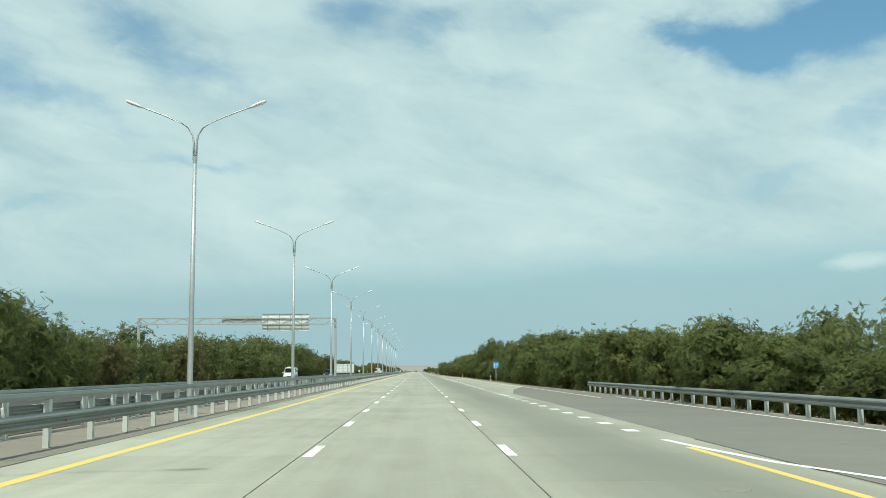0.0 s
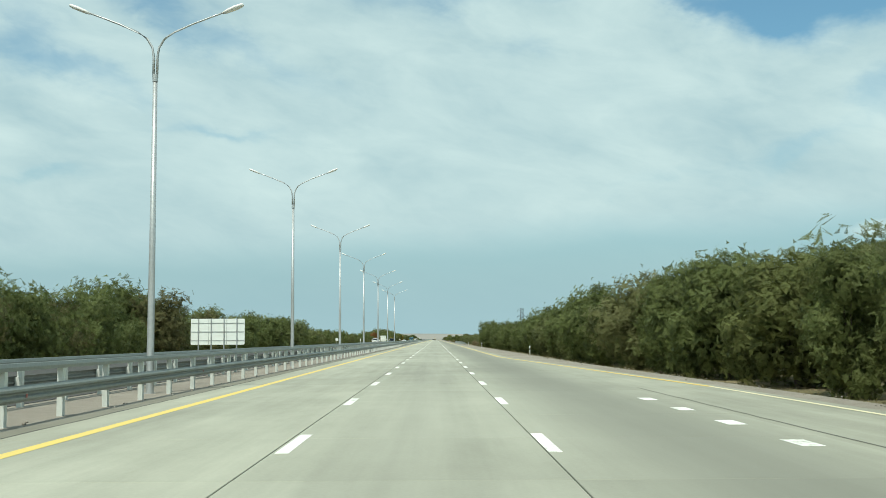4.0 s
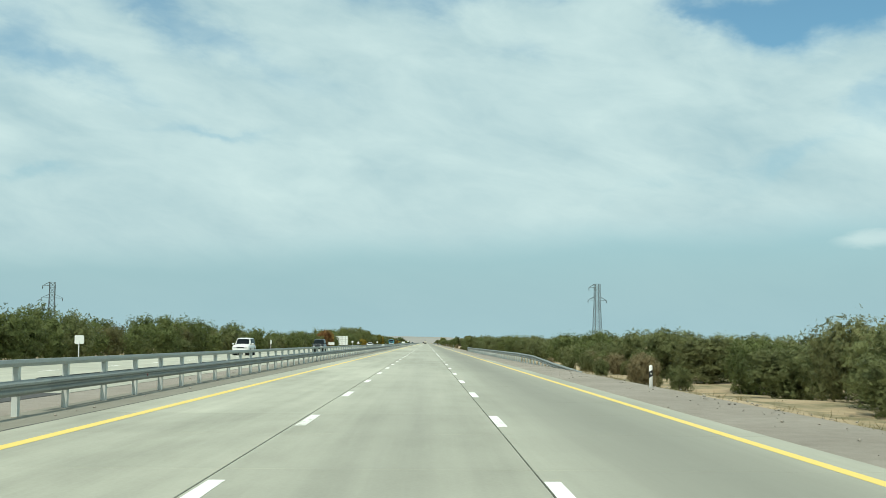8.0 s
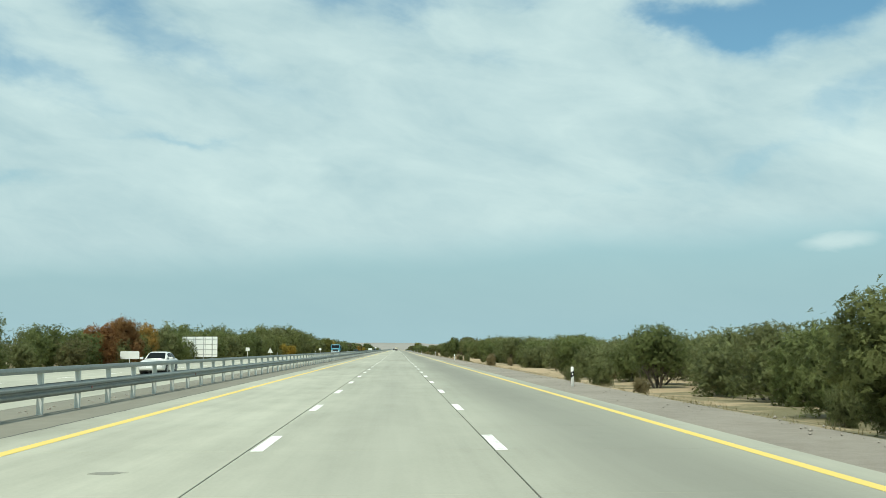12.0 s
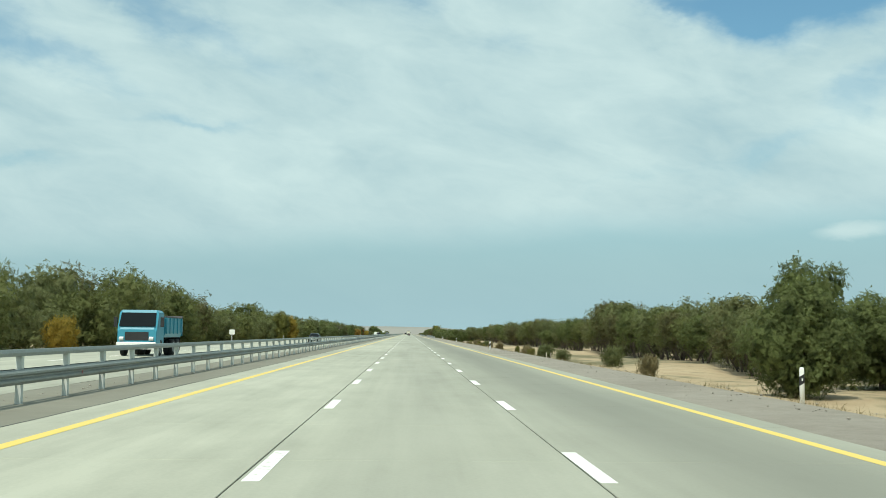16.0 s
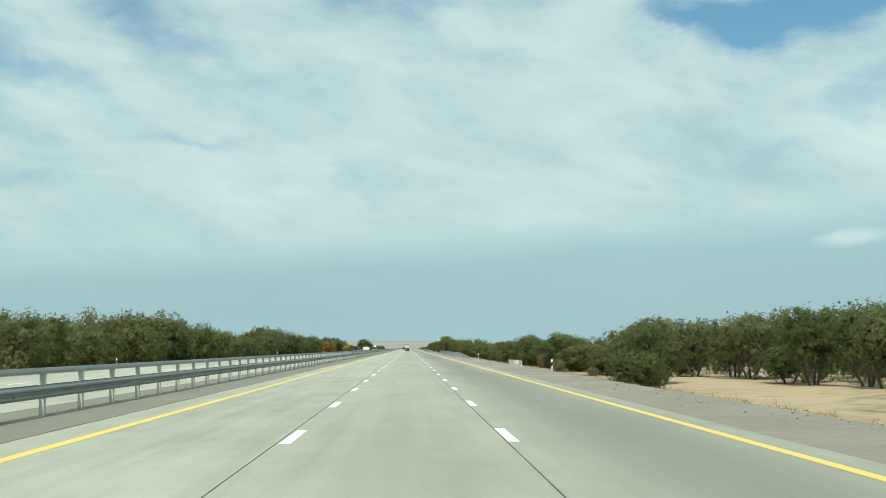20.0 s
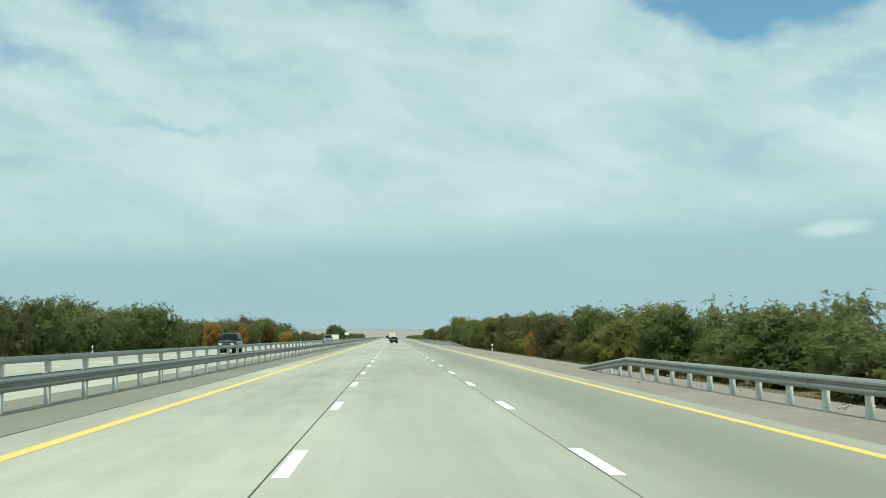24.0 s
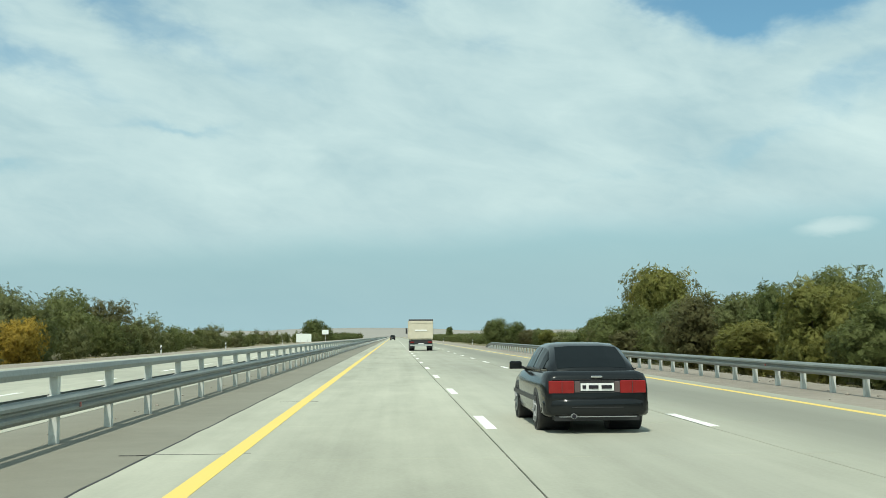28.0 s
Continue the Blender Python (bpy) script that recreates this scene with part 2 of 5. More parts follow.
def make_leaf(name, dark, light, turned, amount, leaf=21.0):
    T = surface(name, 0.65)
    geo = T.node("ShaderNodeNewGeometry")
    isle, tree = geo.outputs["Random Per Island"], T.node("ShaderNodeObjectInfo").outputs["Random"]
    # dark patches and flecks put the shade of gaps between leaves into the colour
    patch = T.smooth(T.noise(T.place, 0.9, 3), 0.34, 0.66)
    fleck = T.noise(T.object, 6.0, 4, 0.75)
    f = T.math("ADD", T.math("MULTIPLY", isle, 0.14), T.math("MULTIPLY", patch, 0.32))
    f = T.math("ADD", f, T.math("MULTIPLY", T.smooth(fleck, 0.36, 0.66), 0.54))
    bumped(T, fleck, 0.6, 0.06)
    base = T.mix(f, (*dark, 1), (*light, 1))
    hue = T.math("ADD", T.math("MULTIPLY", tree, 0.6), T.math("MULTIPLY", T.noise(T.place, 0.09, 2), 0.5))
    base = T.mix(T.math("MULTIPLY", T.smooth(hue, 0.55, 0.95), amount), base, (*turned, 1))
    T.link(base, T.bsdf.inputs["Base Color"])
    T.bsdf.inputs["Specular IOR Level"].default_value = 0.25
    glow = T.node("ShaderNodeBsdfTranslucent")
    T.link(base, glow.inputs[0])
    blend = T.node("ShaderNodeMixShader")
    blend.inputs[0].default_value = 0.42
    T.link(T.bsdf.outputs[0], blend.inputs[1]), T.link(glow.outputs[0], blend.inputs[2])
    # each spray is cut into small leaves with gaps between them
    cells = T.node("ShaderNodeTexVoronoi")
    T.link(T.scaled(T.object, (1.0, 1.0, 1.25)), cells.inputs["Vector"])
    cells.inputs["Scale"].default_value = leaf
    whole = T.node("ShaderNodeMixShader")
    T.link(T.math("GREATER_THAN", cells.outputs["Distance"], 0.58), whole.inputs[0])
    T.link(blend.outputs[0], whole.inputs[1]), T.link(T.node("ShaderNodeBsdfTransparent").outputs[0], whole.inputs[2])
    T.link(whole.outputs[0], T.mat.node_tree.nodes["Material Output"].inputs[0])
    return T.mat


def make_zinc(name, low, high, rough=0.42, metal=0.55):
    """Weathered galvanised steel."""
    T = surface(name, rough, metal)
    spangle = T.noise(T.object, 14.0, 3)
    stain = T.noise(T.scaled(T.object, (1.5, 0.5, 3.0)), 1.0, 6, 0.7)
    tint = T.node("ShaderNodeObjectInfo").outputs["Random"]
    f = T.math("ADD", T.math("MULTIPLY", spangle, 0.3), T.math("MULTIPLY", stain, 0.6))
    f = T.math("ADD", f, T.math("MULTIPLY", T.math("SUBTRACT", tint, 0.5), 0.2))
    T.link(T.ramp(f, (0.25, low), (0.65, high)), T.bsdf.inputs["Base Color"])
    T.link(T.math("ADD", rough - 0.1, T.math("MULTIPLY", stain, 0.25)), T.bsdf.inputs["Roughness"])
    return T.mat


CONCRETE = make_concrete()
ASPHALT = ground_mix("worn asphalt", 4.0, ((0.3, (0.165, 0.158, 0.122)), (0.7, (0.25, 0.24, 0.188))), 0.85, 0.3, 0.006)
DARK_ASPHALT = ground_mix("dark asphalt", 4.0, ((0.3, (0.148, 0.142, 0.122)), (0.7, (0.222, 0.212, 0.182))), 0.85, 0.3, 0.006)
GRAVEL = ground_mix("shoulder gravel", 5.0, ((0.3, (0.20, 0.176, 0.142)), (0.5, (0.278, 0.25, 0.205)), (0.7, (0.355, 0.322, 0.268))), 0.95, 0.8, 0.03)
STONE = ground_mix("loose stones", 3.0, ((0.3, (0.22, 0.20, 0.165)), (0.7, (0.42, 0.385, 0.33))), 0.95, 0.3, 0.01)
PINK_GRAVEL = ground_mix("median gravel", 5.0, ((0.25, (0.20, 0.178, 0.145)), (0.75, (0.37, 0.335, 0.28))), 0.95, 0.8, 0.03)
OLD_ASPHALT = ground_mix("old dark asphalt", 4.0, ((0.3, (0.045, 0.045, 0.042)), (0.7, (0.075, 0.074, 0.068))), 0.85, 0.3, 0.006)
GROUND = make_ground()
# distance haze is put into this paler, greyer hill colour
HILL = ground_mix("hazy dry hills", 0.05, ((0.3, (0.23, 0.225, 0.205)), (0.7, (0.31, 0.29, 0.25))), 0.95, 0.2, 0.5)
STAIN = plain("dark stain on concrete", (0.225, 0.225, 0.185), 0.8, 0, 0.12)
FAINT_SEAL = plain("worn sealant", (0.17, 0.168, 0.14), 0.8, 0, 0.3)
SEAL = plain("joint sealant", (0.035, 0.035, 0.033), 0.7, 0, 0.3)
def road_paint(name, colour, worn):
    """Road paint, chipped and dusty."""
    T = surface(name, 0.65)
    chip = T.noise(T.place, 9.0, 6, 0.75)
    wide = T.noise(T.scaled(T.place, (1.2, 0.25, 1)), 1.0, 4, 0.6)
    gone = T.smooth(T.math("ADD", T.math("MULTIPLY", chip, 0.6), T.math("MULTIPLY", wide, 0.4)), 0.62 - worn, 0.74 - worn)
    fade = T.mix(T.math("MULTIPLY", wide, 0.2), (*colour, 1), (0.5, 0.48, 0.36, 1))
    T.link(T.mix(gone, fade, (0.36, 0.355, 0.28, 1)), T.bsdf.inputs["Base Color"])
    bumped(T, chip, 0.2, 0.004)
    return T.mat


WHITE_PAINT = road_paint("white road paint", (0.84, 0.84, 0.80), 0.095)
YELLOW_PAINT = road_paint("yellow road paint", (0.76, 0.56, 0.11), 0.05)
PALE_YELLOW = road_paint("faded yellow road paint", (0.76, 0.69, 0.46), 0.07)
# same steel twice: beam colour darkened for shade, post colour lightened for sun
SHADED_ZINC = make_zinc("galvanised steel", (0.18, 0.20, 0.19), (0.32, 0.35, 0.328), 0.5, 0.4)
SUNLIT_ZINC = make_zinc("sunlit galvanised post", (0.46, 0.49, 0.46), (0.64, 0.67, 0.63), 0.55, 0.1)
POLE = make_zinc("galvanised pole", (0.40, 0.42, 0.42), (0.55, 0.57, 0.57), 0.4, 0.5)
PYLON = make_zinc("lattice steel", (0.075, 0.092, 0.098), (0.14, 0.165, 0.17), 0.6, 0.2)
SIGN_BACK = plain("bare sign back", (0.74, 0.78, 0.74), 0.5, 0, 0.06, 2.0)
SIGN_RIB = plain("sign rib", (0.42, 0.45, 0.44), 0.5, 0.3, 0.1)
WHITE = plain("white plastic", (0.78, 0.78, 0.75), 0.45, 0, 0.06)
BLACK = plain("black plastic", (0.02, 0.02, 0.021), 0.5, 0, 0.3)
RED = plain("red reflector", (0.24, 0.028, 0.024), 0.35, 0, 0.15)
BLUE_SIGN = plain("blue sign face", (0.04, 0.30, 0.62), 0.4, 0, 0.08)
LEAF = make_leaf("green leaves", (0.070, 0.086, 0.030), (0.200, 0.240, 0.080), (0.19, 0.185, 0.062), 0.35)
LEAF_GREY = make_leaf("grey-green leaves", (0.086, 0.100, 0.040), (0.240, 0.265, 0.106), (0.21, 0.20, 0.088), 0.5)
LEAF_LIME = make_leaf("yellow-green leaves", (0.085, 0.100, 0.022), (0.29, 0.285, 0.08), (0.28, 0.24, 0.07), 0.5)
LEAF_BROWN = make_leaf("olive-brown leaves", (0.068, 0.070, 0.028), (0.19, 0.18, 0.075), (0.15, 0.135, 0.06), 0.5)
LEAF_GOLD = make_leaf("yellow leaves", (0.20, 0.15, 0.03), (0.48, 0.34, 0.05), (0.30, 0.26, 0.06), 0.6)
LEAF_AMBER = make_leaf("amber leaves", (0.19, 0.12, 0.03), (0.52, 0.33, 0.085), (0.26, 0.21, 0.07), 0.5)
LEAF_RUST = make_leaf("rust-orange leaves", (0.18, 0.075, 0.03), (0.38, 0.17, 0.05), (0.17, 0.12, 0.05), 0.6)
DRY = make_leaf("dry grass and twigs", (0.17, 0.14, 0.07), (0.36, 0.30, 0.16), (0.24, 0.21, 0.10), 0.7)
BARK = ground_mix("grey bark", 3.0, ((0.3, (0.055, 0.045, 0.035)), (0.7, (0.15, 0.125, 0.10))), 0.95, 0.8, 0.03)


# ---- building blocks ----
class Geo:
    """Gathers vertices and faces for one mesh."""

    def __init__(self):
        self.v, self.f = [], []

    def box(self, x0, x1, y0, y1, z0, z1, c=0.0):
        """A block; c: how much its top edges are chamfered."""
        n = len(self.v)
        self.v += [(x0, y0, z0), (x1, y0, z0), (x1, y1, z0), (x0, y1, z0)]
        if c:
            self.v += [(x0, y0, z1 - c), (x1, y0, z1 - c), (x1, y1, z1 - c), (x0, y1, z1 - c)]
            x0, x1, y0, y1 = x0 + c, x1 - c, y0 + c, y1 - c
        self.v += [(x0, y0, z1), (x1, y0, z1), (x1, y1, z1), (x0, y1, z1)]
        self.f.append((n + 3, n + 2, n + 1, n))
        for k in range(2 if c else 1):
            for i in range(4):
                j = (i + 1) % 4
                self.f.append((n + 4 * k + i, n + 4 * k + j, n + 4 * k + 4 + j, n + 4 * k + 4 + i))
        k = n + (8 if c else 4)
        self.f.append((k, k + 1, k + 2, k + 3))
        return self

    def loft(self, rings, close=True, caps=True):
        """Skins a row of rings, each a list of as many points."""
        n, m = len(self.v), len(rings[0])
        for r in rings:
            self.v += [tuple(p) for p in r]
        for k in range(len(rings) - 1):
            for i in range(m if close else m - 1):
                j = (i + 1) % m
                self.f.append((n + k * m + i, n + k * m + j, n + (k + 1) * m + j, n + (k + 1) * m + i))
        if caps and close:
            self.f.append(tuple(n + i for i in reversed(range(m))))
            self.f.append(tuple(n + (len(rings) - 1) * m + i for i in range(m)))
        return self

    def tube(self, points, radii, sides=8):
        pts = [Vector(p) for p in points]
        if not isinstance(radii, (list, tuple)):
            radii = [radii] * len(pts)
        rings = []
        for i, (p, r) in enumerate(zip(pts, radii)):
            d = (pts[min(i + 1, len(pts) - 1)] - pts[max(i - 1, 0)]).normalized()
            a = d.orthogonal().normalized() if abs(d.z) < 0.99 else Vector((1, 0, 0))
            b = d.cross(a).normalized()
            a = b.cross(d)
            rings.append([p + (a * math.cos(t) + b * math.sin(t)) * r for t in (2 * math.pi * k / sides for k in range(sides))])
        return self.loft(rings)

    def bar(self, a, b, t):
        """A square bar of thickness t."""
        return self.tube([a, b], t * 0.7, 4)

    def disc(self, x0, x1, cy, cz, r, sides=20, hole=0.0):
        """A round plate whose axis is x."""
        ring = lambda x, q: [(x, cy + q * math.cos(2 * math.pi * k / sides), cz + q * math.sin(2 * math.pi * k / sides)) for k in range(sides)]
        b = min(0.02, (x1 - x0) * 0.3)
        return self.loft([ring(x0, r - b), ring(x0 + b, r), ring(x1 - b, r), ring(x1, r - b)])

    def mesh(self, name, material, smooth=False):
        me = bpy.data.meshes.new(name)
        me.from_pydata(self.v, [], self.f)
        if smooth:
            me.polygons.foreach_set("use_smooth", [True] * len(me.polygons))
        me.materials.append(material)
        me.update()
        return me


def thing(name, label, category, group="", at=(0, 0, 0), kind="", turn=0.0):
    ob = new(name)
    ob.empty_display_size = 0.2
    ob.matrix_basis = pose(*at, 0, 0, turn)
    return tagged(ob, label, category, group, kind)


def part(name, geo, material, parent, label="", at=None, smooth=False, kind=""):
    """One mesh object under a thing or a part; geo may be a mesh that others share."""
    me = geo if isinstance(geo, bpy.types.Mesh) else geo.mesh(name, material, smooth)
    ob = new(name, me)
    ob.parent = parent
    if at is not None:
        ob.location = at
    return tagged(ob, label, kind=kind)


def solid(name, geo, material, label, category, kind="structure", smooth=False):
    return tagged(new(name, geo.mesh(name, material, smooth)), label, category, kind=kind)


def strip(name, edges, z, thick, material, label, category):
    """A paved strip with edges (y, x_left, x_right), its top at z."""
    g = Geo()
    g.loft([[(a, y, z), (b, y, z), (b, y, z - thick), (a, y, z - thick)] for y, a, b in edges])
    g.f = [tuple(reversed(f)) for f in g.f]
    return solid(name, g, material, label, category)


def drawn(name, points, width, material, label, z=0.004):
    """A painted line through points (x, y), as a thin layer."""
    g = Geo()
    g.loft([[(x - width / 2, y, z), (x + width / 2, y, z), (x + width / 2, y, z - 0.003), (x - width / 2, y, z - 0.003)] for x, y in points])
    g.f = [tuple(reversed(f)) for f in g.f]
    return solid(name, g, material, label, "road marking")


START, END = -60.0, 2700.0
LANES = ((-6.48, -1.885), (-1.865, 1.865), (1.885, 6.36))
rnd = random.Random(4)

# ---- ground ----
RIGHT_EDGE = ((-60, 13.4), (70, 13.0), (120, 11.6), (240, 11.0), (300, 9.4), (480, 9.0), (700, 8.6), (1000, 9.2), (1200, 9.4), (1300, 9.8), (2700, 9.6))


def at_y(table, y):
    return float(np.interp(y, [p[0] for p in table], [p[1] for p in table]))


def land(x, y):
    """Height of the natural ground."""
    edge = at_y(RIGHT_EDGE, y)
    n = noise.noise(Vector((x * 0.07, y * 0.07, 0))) * 0.35 + noise.noise(Vector((x * 0.25, y * 0.25, 3))) * 0.12
    if x > 0:
        s = min(1.0, max(0.0, (x - edge) / 3.5))
    else:
        s = min(1.0, max(0.0, (-24.5 - x) / 3.5))
    return -0.06 - s * 0.55 + n * s


def build_ground():
    xs = [-4500, -1500, -500, -200, -90, -60, -48, -40, -34, -30, -27.5, -26, -24.5, 0, 8.4, 9.2, 10, 10.8, 11.6, 12.4, 13.2, 14, 15, 16, 17.5, 19, 21, 24, 28, 34, 42, 55, 90, 200, 500, 1500, 4500]
    ys = [-800, -200] + list(range(-60, 1960, 4)) + list(range(1960, 2700, 20)) + [2900, 3300, 4000, 5500, 7000]
    v = [(x, y, land(x, y) if abs(x) < 300 else -0.9) for y in ys for x in xs]
    n = len(xs)
    f = [(r * n + c, r * n + c + 1, (r + 1) * n + c + 1, (r + 1) * n + c) for r in range(len(ys) - 1) for c in range(n - 1)]
    me = bpy.data.meshes.new("ground")
    me.from_pydata(v, [], f)
    me.polygons.foreach_set("use_smooth", [True] * len(f))
    me.materials.append(GROUND)
    tagged(new("ground", me), "sandy ground with dry grass along the highway", "ground", kind="structure")


def build_hills():
    """Low dry ridges on the horizon."""
    g = Geo()
    cols = 140
    rings = []
    for d, h in ((2900, -1), (3300, 6), (3700, 11), (4300, 17), (4700, 8)):
        ring = []
        for i in range(cols):
            a = radians(-75 + 150 * i / (cols - 1))
            k = noise.noise(Vector((a * 5, d * 0.002, 1))) + 0.5 * noise.noise(Vector((a * 17, d * 0.004, 7)))
            ring.append((d * math.tan(a) * 0.6, d, h * (1 + 0.55 * k) if h > 0 else h))
        rings.append(ring)
    g.loft(rings, close=False)
    solid("hills", g, HILL, "low dry tan hills on the horizon", "hills", "structure", True)


build_ground()
build_hills()

# ---- paved surfaces ----
strip("shoulder_gravel_right", [(y, 6.34, at_y(RIGHT_EDGE, y)) for y in range(-60, 2701, 30)], -0.018, 0.3, GRAVEL, "grey-brown gravel shoulder beside the carriageway", "gravel shoulder")
strip("road_bed", [(START, -6.46, 6.34), (END, -6.46, 6.34)], -0.022, 0.35, SEAL, "dark bed under the concrete slabs, seen in the joints", "road")
strip("shoulder_left", [(START, -7.0, -6.485), (440, -7.0, -6.485), (540, -9.3, -6.485), (560, -9.715, -6.485), (END, -9.715, -6.485)], -0.006, 0.3, ASPHALT, "grey asphalt strip between concrete and median barrier", "shoulder")
strip("median", [(START, -9.7, -7.0), (440, -9.7, -7.0), (540, -9.72, -9.3), (558, -9.72, -9.68)], -0.012, 0.3, PINK_GRAVEL, "pinkish gravel median between two barriers", "median")
strip("opposite_road_old", [(START, -22.0, -9.72), (488, -22.0, -9.72)], 0.0, 0.3, OLD_ASPHALT, "dark old asphalt carriageway of the opposite direction", "road")
strip("opposite_carriageway", [(488.01, -22.0, -9.72), (500, -22.0, -9.72), (640, -23.0, -9.72), (END, -23.5, -9.72)], 0.0, 0.3, CONCRETE, "pale concrete carriageway of the opposite direction", "road")
strip("opposite_shoulder", [(START, -25.0, -22.02), (500, -25.0, -22.02), (640, -26.5, -23.02), (END, -27.0, -23.52)], -0.02, 0.3, GRAVEL, "gravel shoulder beyond the opposite carriageway", "gravel shoulder")
strip("slip_road", [(-60, 6.9, 13.0), (5, 6.6, 12.9), (20, 6.45, 12.7), (40, 6.6, 12.5), (60, 6.62, 12.3), (72, 6.66, 12.1), (88, 8.2, 11.8), (104, 10.6, 11.4)], -0.004, 0.3, DARK_ASPHALT, "dark asphalt slip road joining the highway", "slip road")
strip("merging_lane", [(24, 6.37, 6.46), (40, 6.37, 6.59), (60, 6.37, 6.61), (72, 6.37, 6.65), (88, 6.37, 8.19), (104, 6.37, 10.58), (125, 6.37, 10.4), (150, 6.37, 10.0), (240, 6.37, 9.9), (262, 6.37, 9.4), (318, 6.37, 6.42)], -0.005, 0.3, CONCRETE, "pale concrete merging lane", "merging lane")

# ---- painted lines ----
drawn("edge_line_left", [(-5.42, START), (-5.42, END)], 0.24, YELLOW_PAINT, "solid yellow edge line beside the median")
drawn("edge_line_right", [(5.65, START), (5.65, 21.5)], 0.17, YELLOW_PAINT, "solid yellow edge line before the slip road")
drawn("edge_line_right", [(9.0, 262), (5.69, 318), (5.69, 700), (5.69, END)], 0.2, YELLOW_PAINT, "solid yellow edge line beside the shoulder")
drawn("edge_line_merging", [(10.5, 60), (10.25, 93), (9.7, 118), (9.2, 140), (9.35, 195), (9.3, 240), (9.0, 262)], 0.15, PALE_YELLOW, "faded yellow edge line of the merging lane")
drawn("gore_line", [(8.2, 2), (6.81, 15.3), (6.2, 17.9), (5.86, 21.3), (5.7, 23.8)], 0.17, WHITE_PAINT, "white line that ends the slip road's nose")
crack = random.Random(17)
drawn("joint_crack", [(-6.49 + crack.uniform(-0.025, 0.025), y) for y in np.arange(START, 1800, 0.9)], 0.035, SEAL, "dark uneven crack along the concrete's edge", 0.0025)
drawn("joint_line", [(6.6 + crack.uniform(-0.02, 0.02), y) for y in np.arange(122, 262, 0.9)], 0.022, FAINT_SEAL, "dark joint of the merging lane")

drawn("slip_edge_line", [(12.0, START), (11.9, 30), (11.75, 62)], 0.14, WHITE_PAINT, "worn white edge line of the slip road")
road = thing("road", "pale concrete carriageway with three lanes and worn joints", "road", kind="structure")
P = 10.63
dash = Geo().box(-0.095, 0.095, 0, 2.85, 0.001, 0.005).mesh("lane_dash", WHITE_PAINT)
for col in (-1.72, 1.98):
    for k in range(-5, 145):
        part("lane_dash", dash, None, road, at=(col, 19.6 + P * k, 0))
rest = Geo()
for col in (-1.72, 1.98, -13.9, -17.9):
    for k in range(145 if col > -5 else -4, 250):
        rest.box(col - 0.095, col + 0.095, 19.6 + P * k, 22.45 + P * k, 0.001, 0.005)
part("far_lane_dash", rest, WHITE_PAINT, road, kind="stuff")
block = Geo().box(-0.17, 0.17, 0, 1.0, 0.001, 0.005).mesh("merge_dash", WHITE_PAINT)
for k in range(61):
    part("merge_dash", block, None, road, at=(5.69, 27.0 + 3.797 * k, 0))

# ---- median barrier ----
NEAR = ((START, -7.36), (450, -7.36), (530, -8.0), (940, -8.15), (1107, -8.42), (1250, -8.48), (1480, -8.35), (1610, -8.28), (END, -8.3))


def beam_profile(z, tall, deep, front):
    """The waved section of a crash-barrier beam; front: the side that it bulges to."""
    s = [(-0.5, 0.0), (-0.44, 0.55), (-0.30, 1.0), (-0.17, 1.0), (-0.05, 0.25), (0.05, 0.25), (0.17, 1.0), (0.30, 1.0), (0.44, 0.55), (0.5, 0.0)]
    out = [(front * deep * d, z + tall * a) for a, d in s]
    return out + [(x - front * 0.012, zz) for x, zz in reversed(out)]


def beam(g, line, z, tall, deep, front, off):
    """A beam along points (y, x)."""
    ring = beam_profile(z, tall, deep, front)
    return g.loft([[(x + off + a, y, b) for a, b in ring] for y, x in line])


def post_mesh(height):
    g = Geo()  # a channel section, open to the side
    g.box(-0.06, 0.06, -0.07, -0.05, -0.05, height)
    g.box(-0.06, -0.045, -0.05, 0.07, -0.05, height)
    g.box(0.045, 0.06, -0.05, 0.07, -0.05, height)
    return g.mesh("post", SUNLIT_ZINC)


TALL_POST, LOW_POST = post_mesh(1.12), post_mesh(0.66)
BRACKET = Geo().box(-0.05, 0.05, -0.09, 0.09, 0.42, 0.70, 0.01).mesh("spacer", SUNLIT_ZINC)
REFLECTOR = Geo().box(-0.012, 0.0, -0.035, 0.035, -0.035, 0.035, 0.004).mesh("reflector", RED)


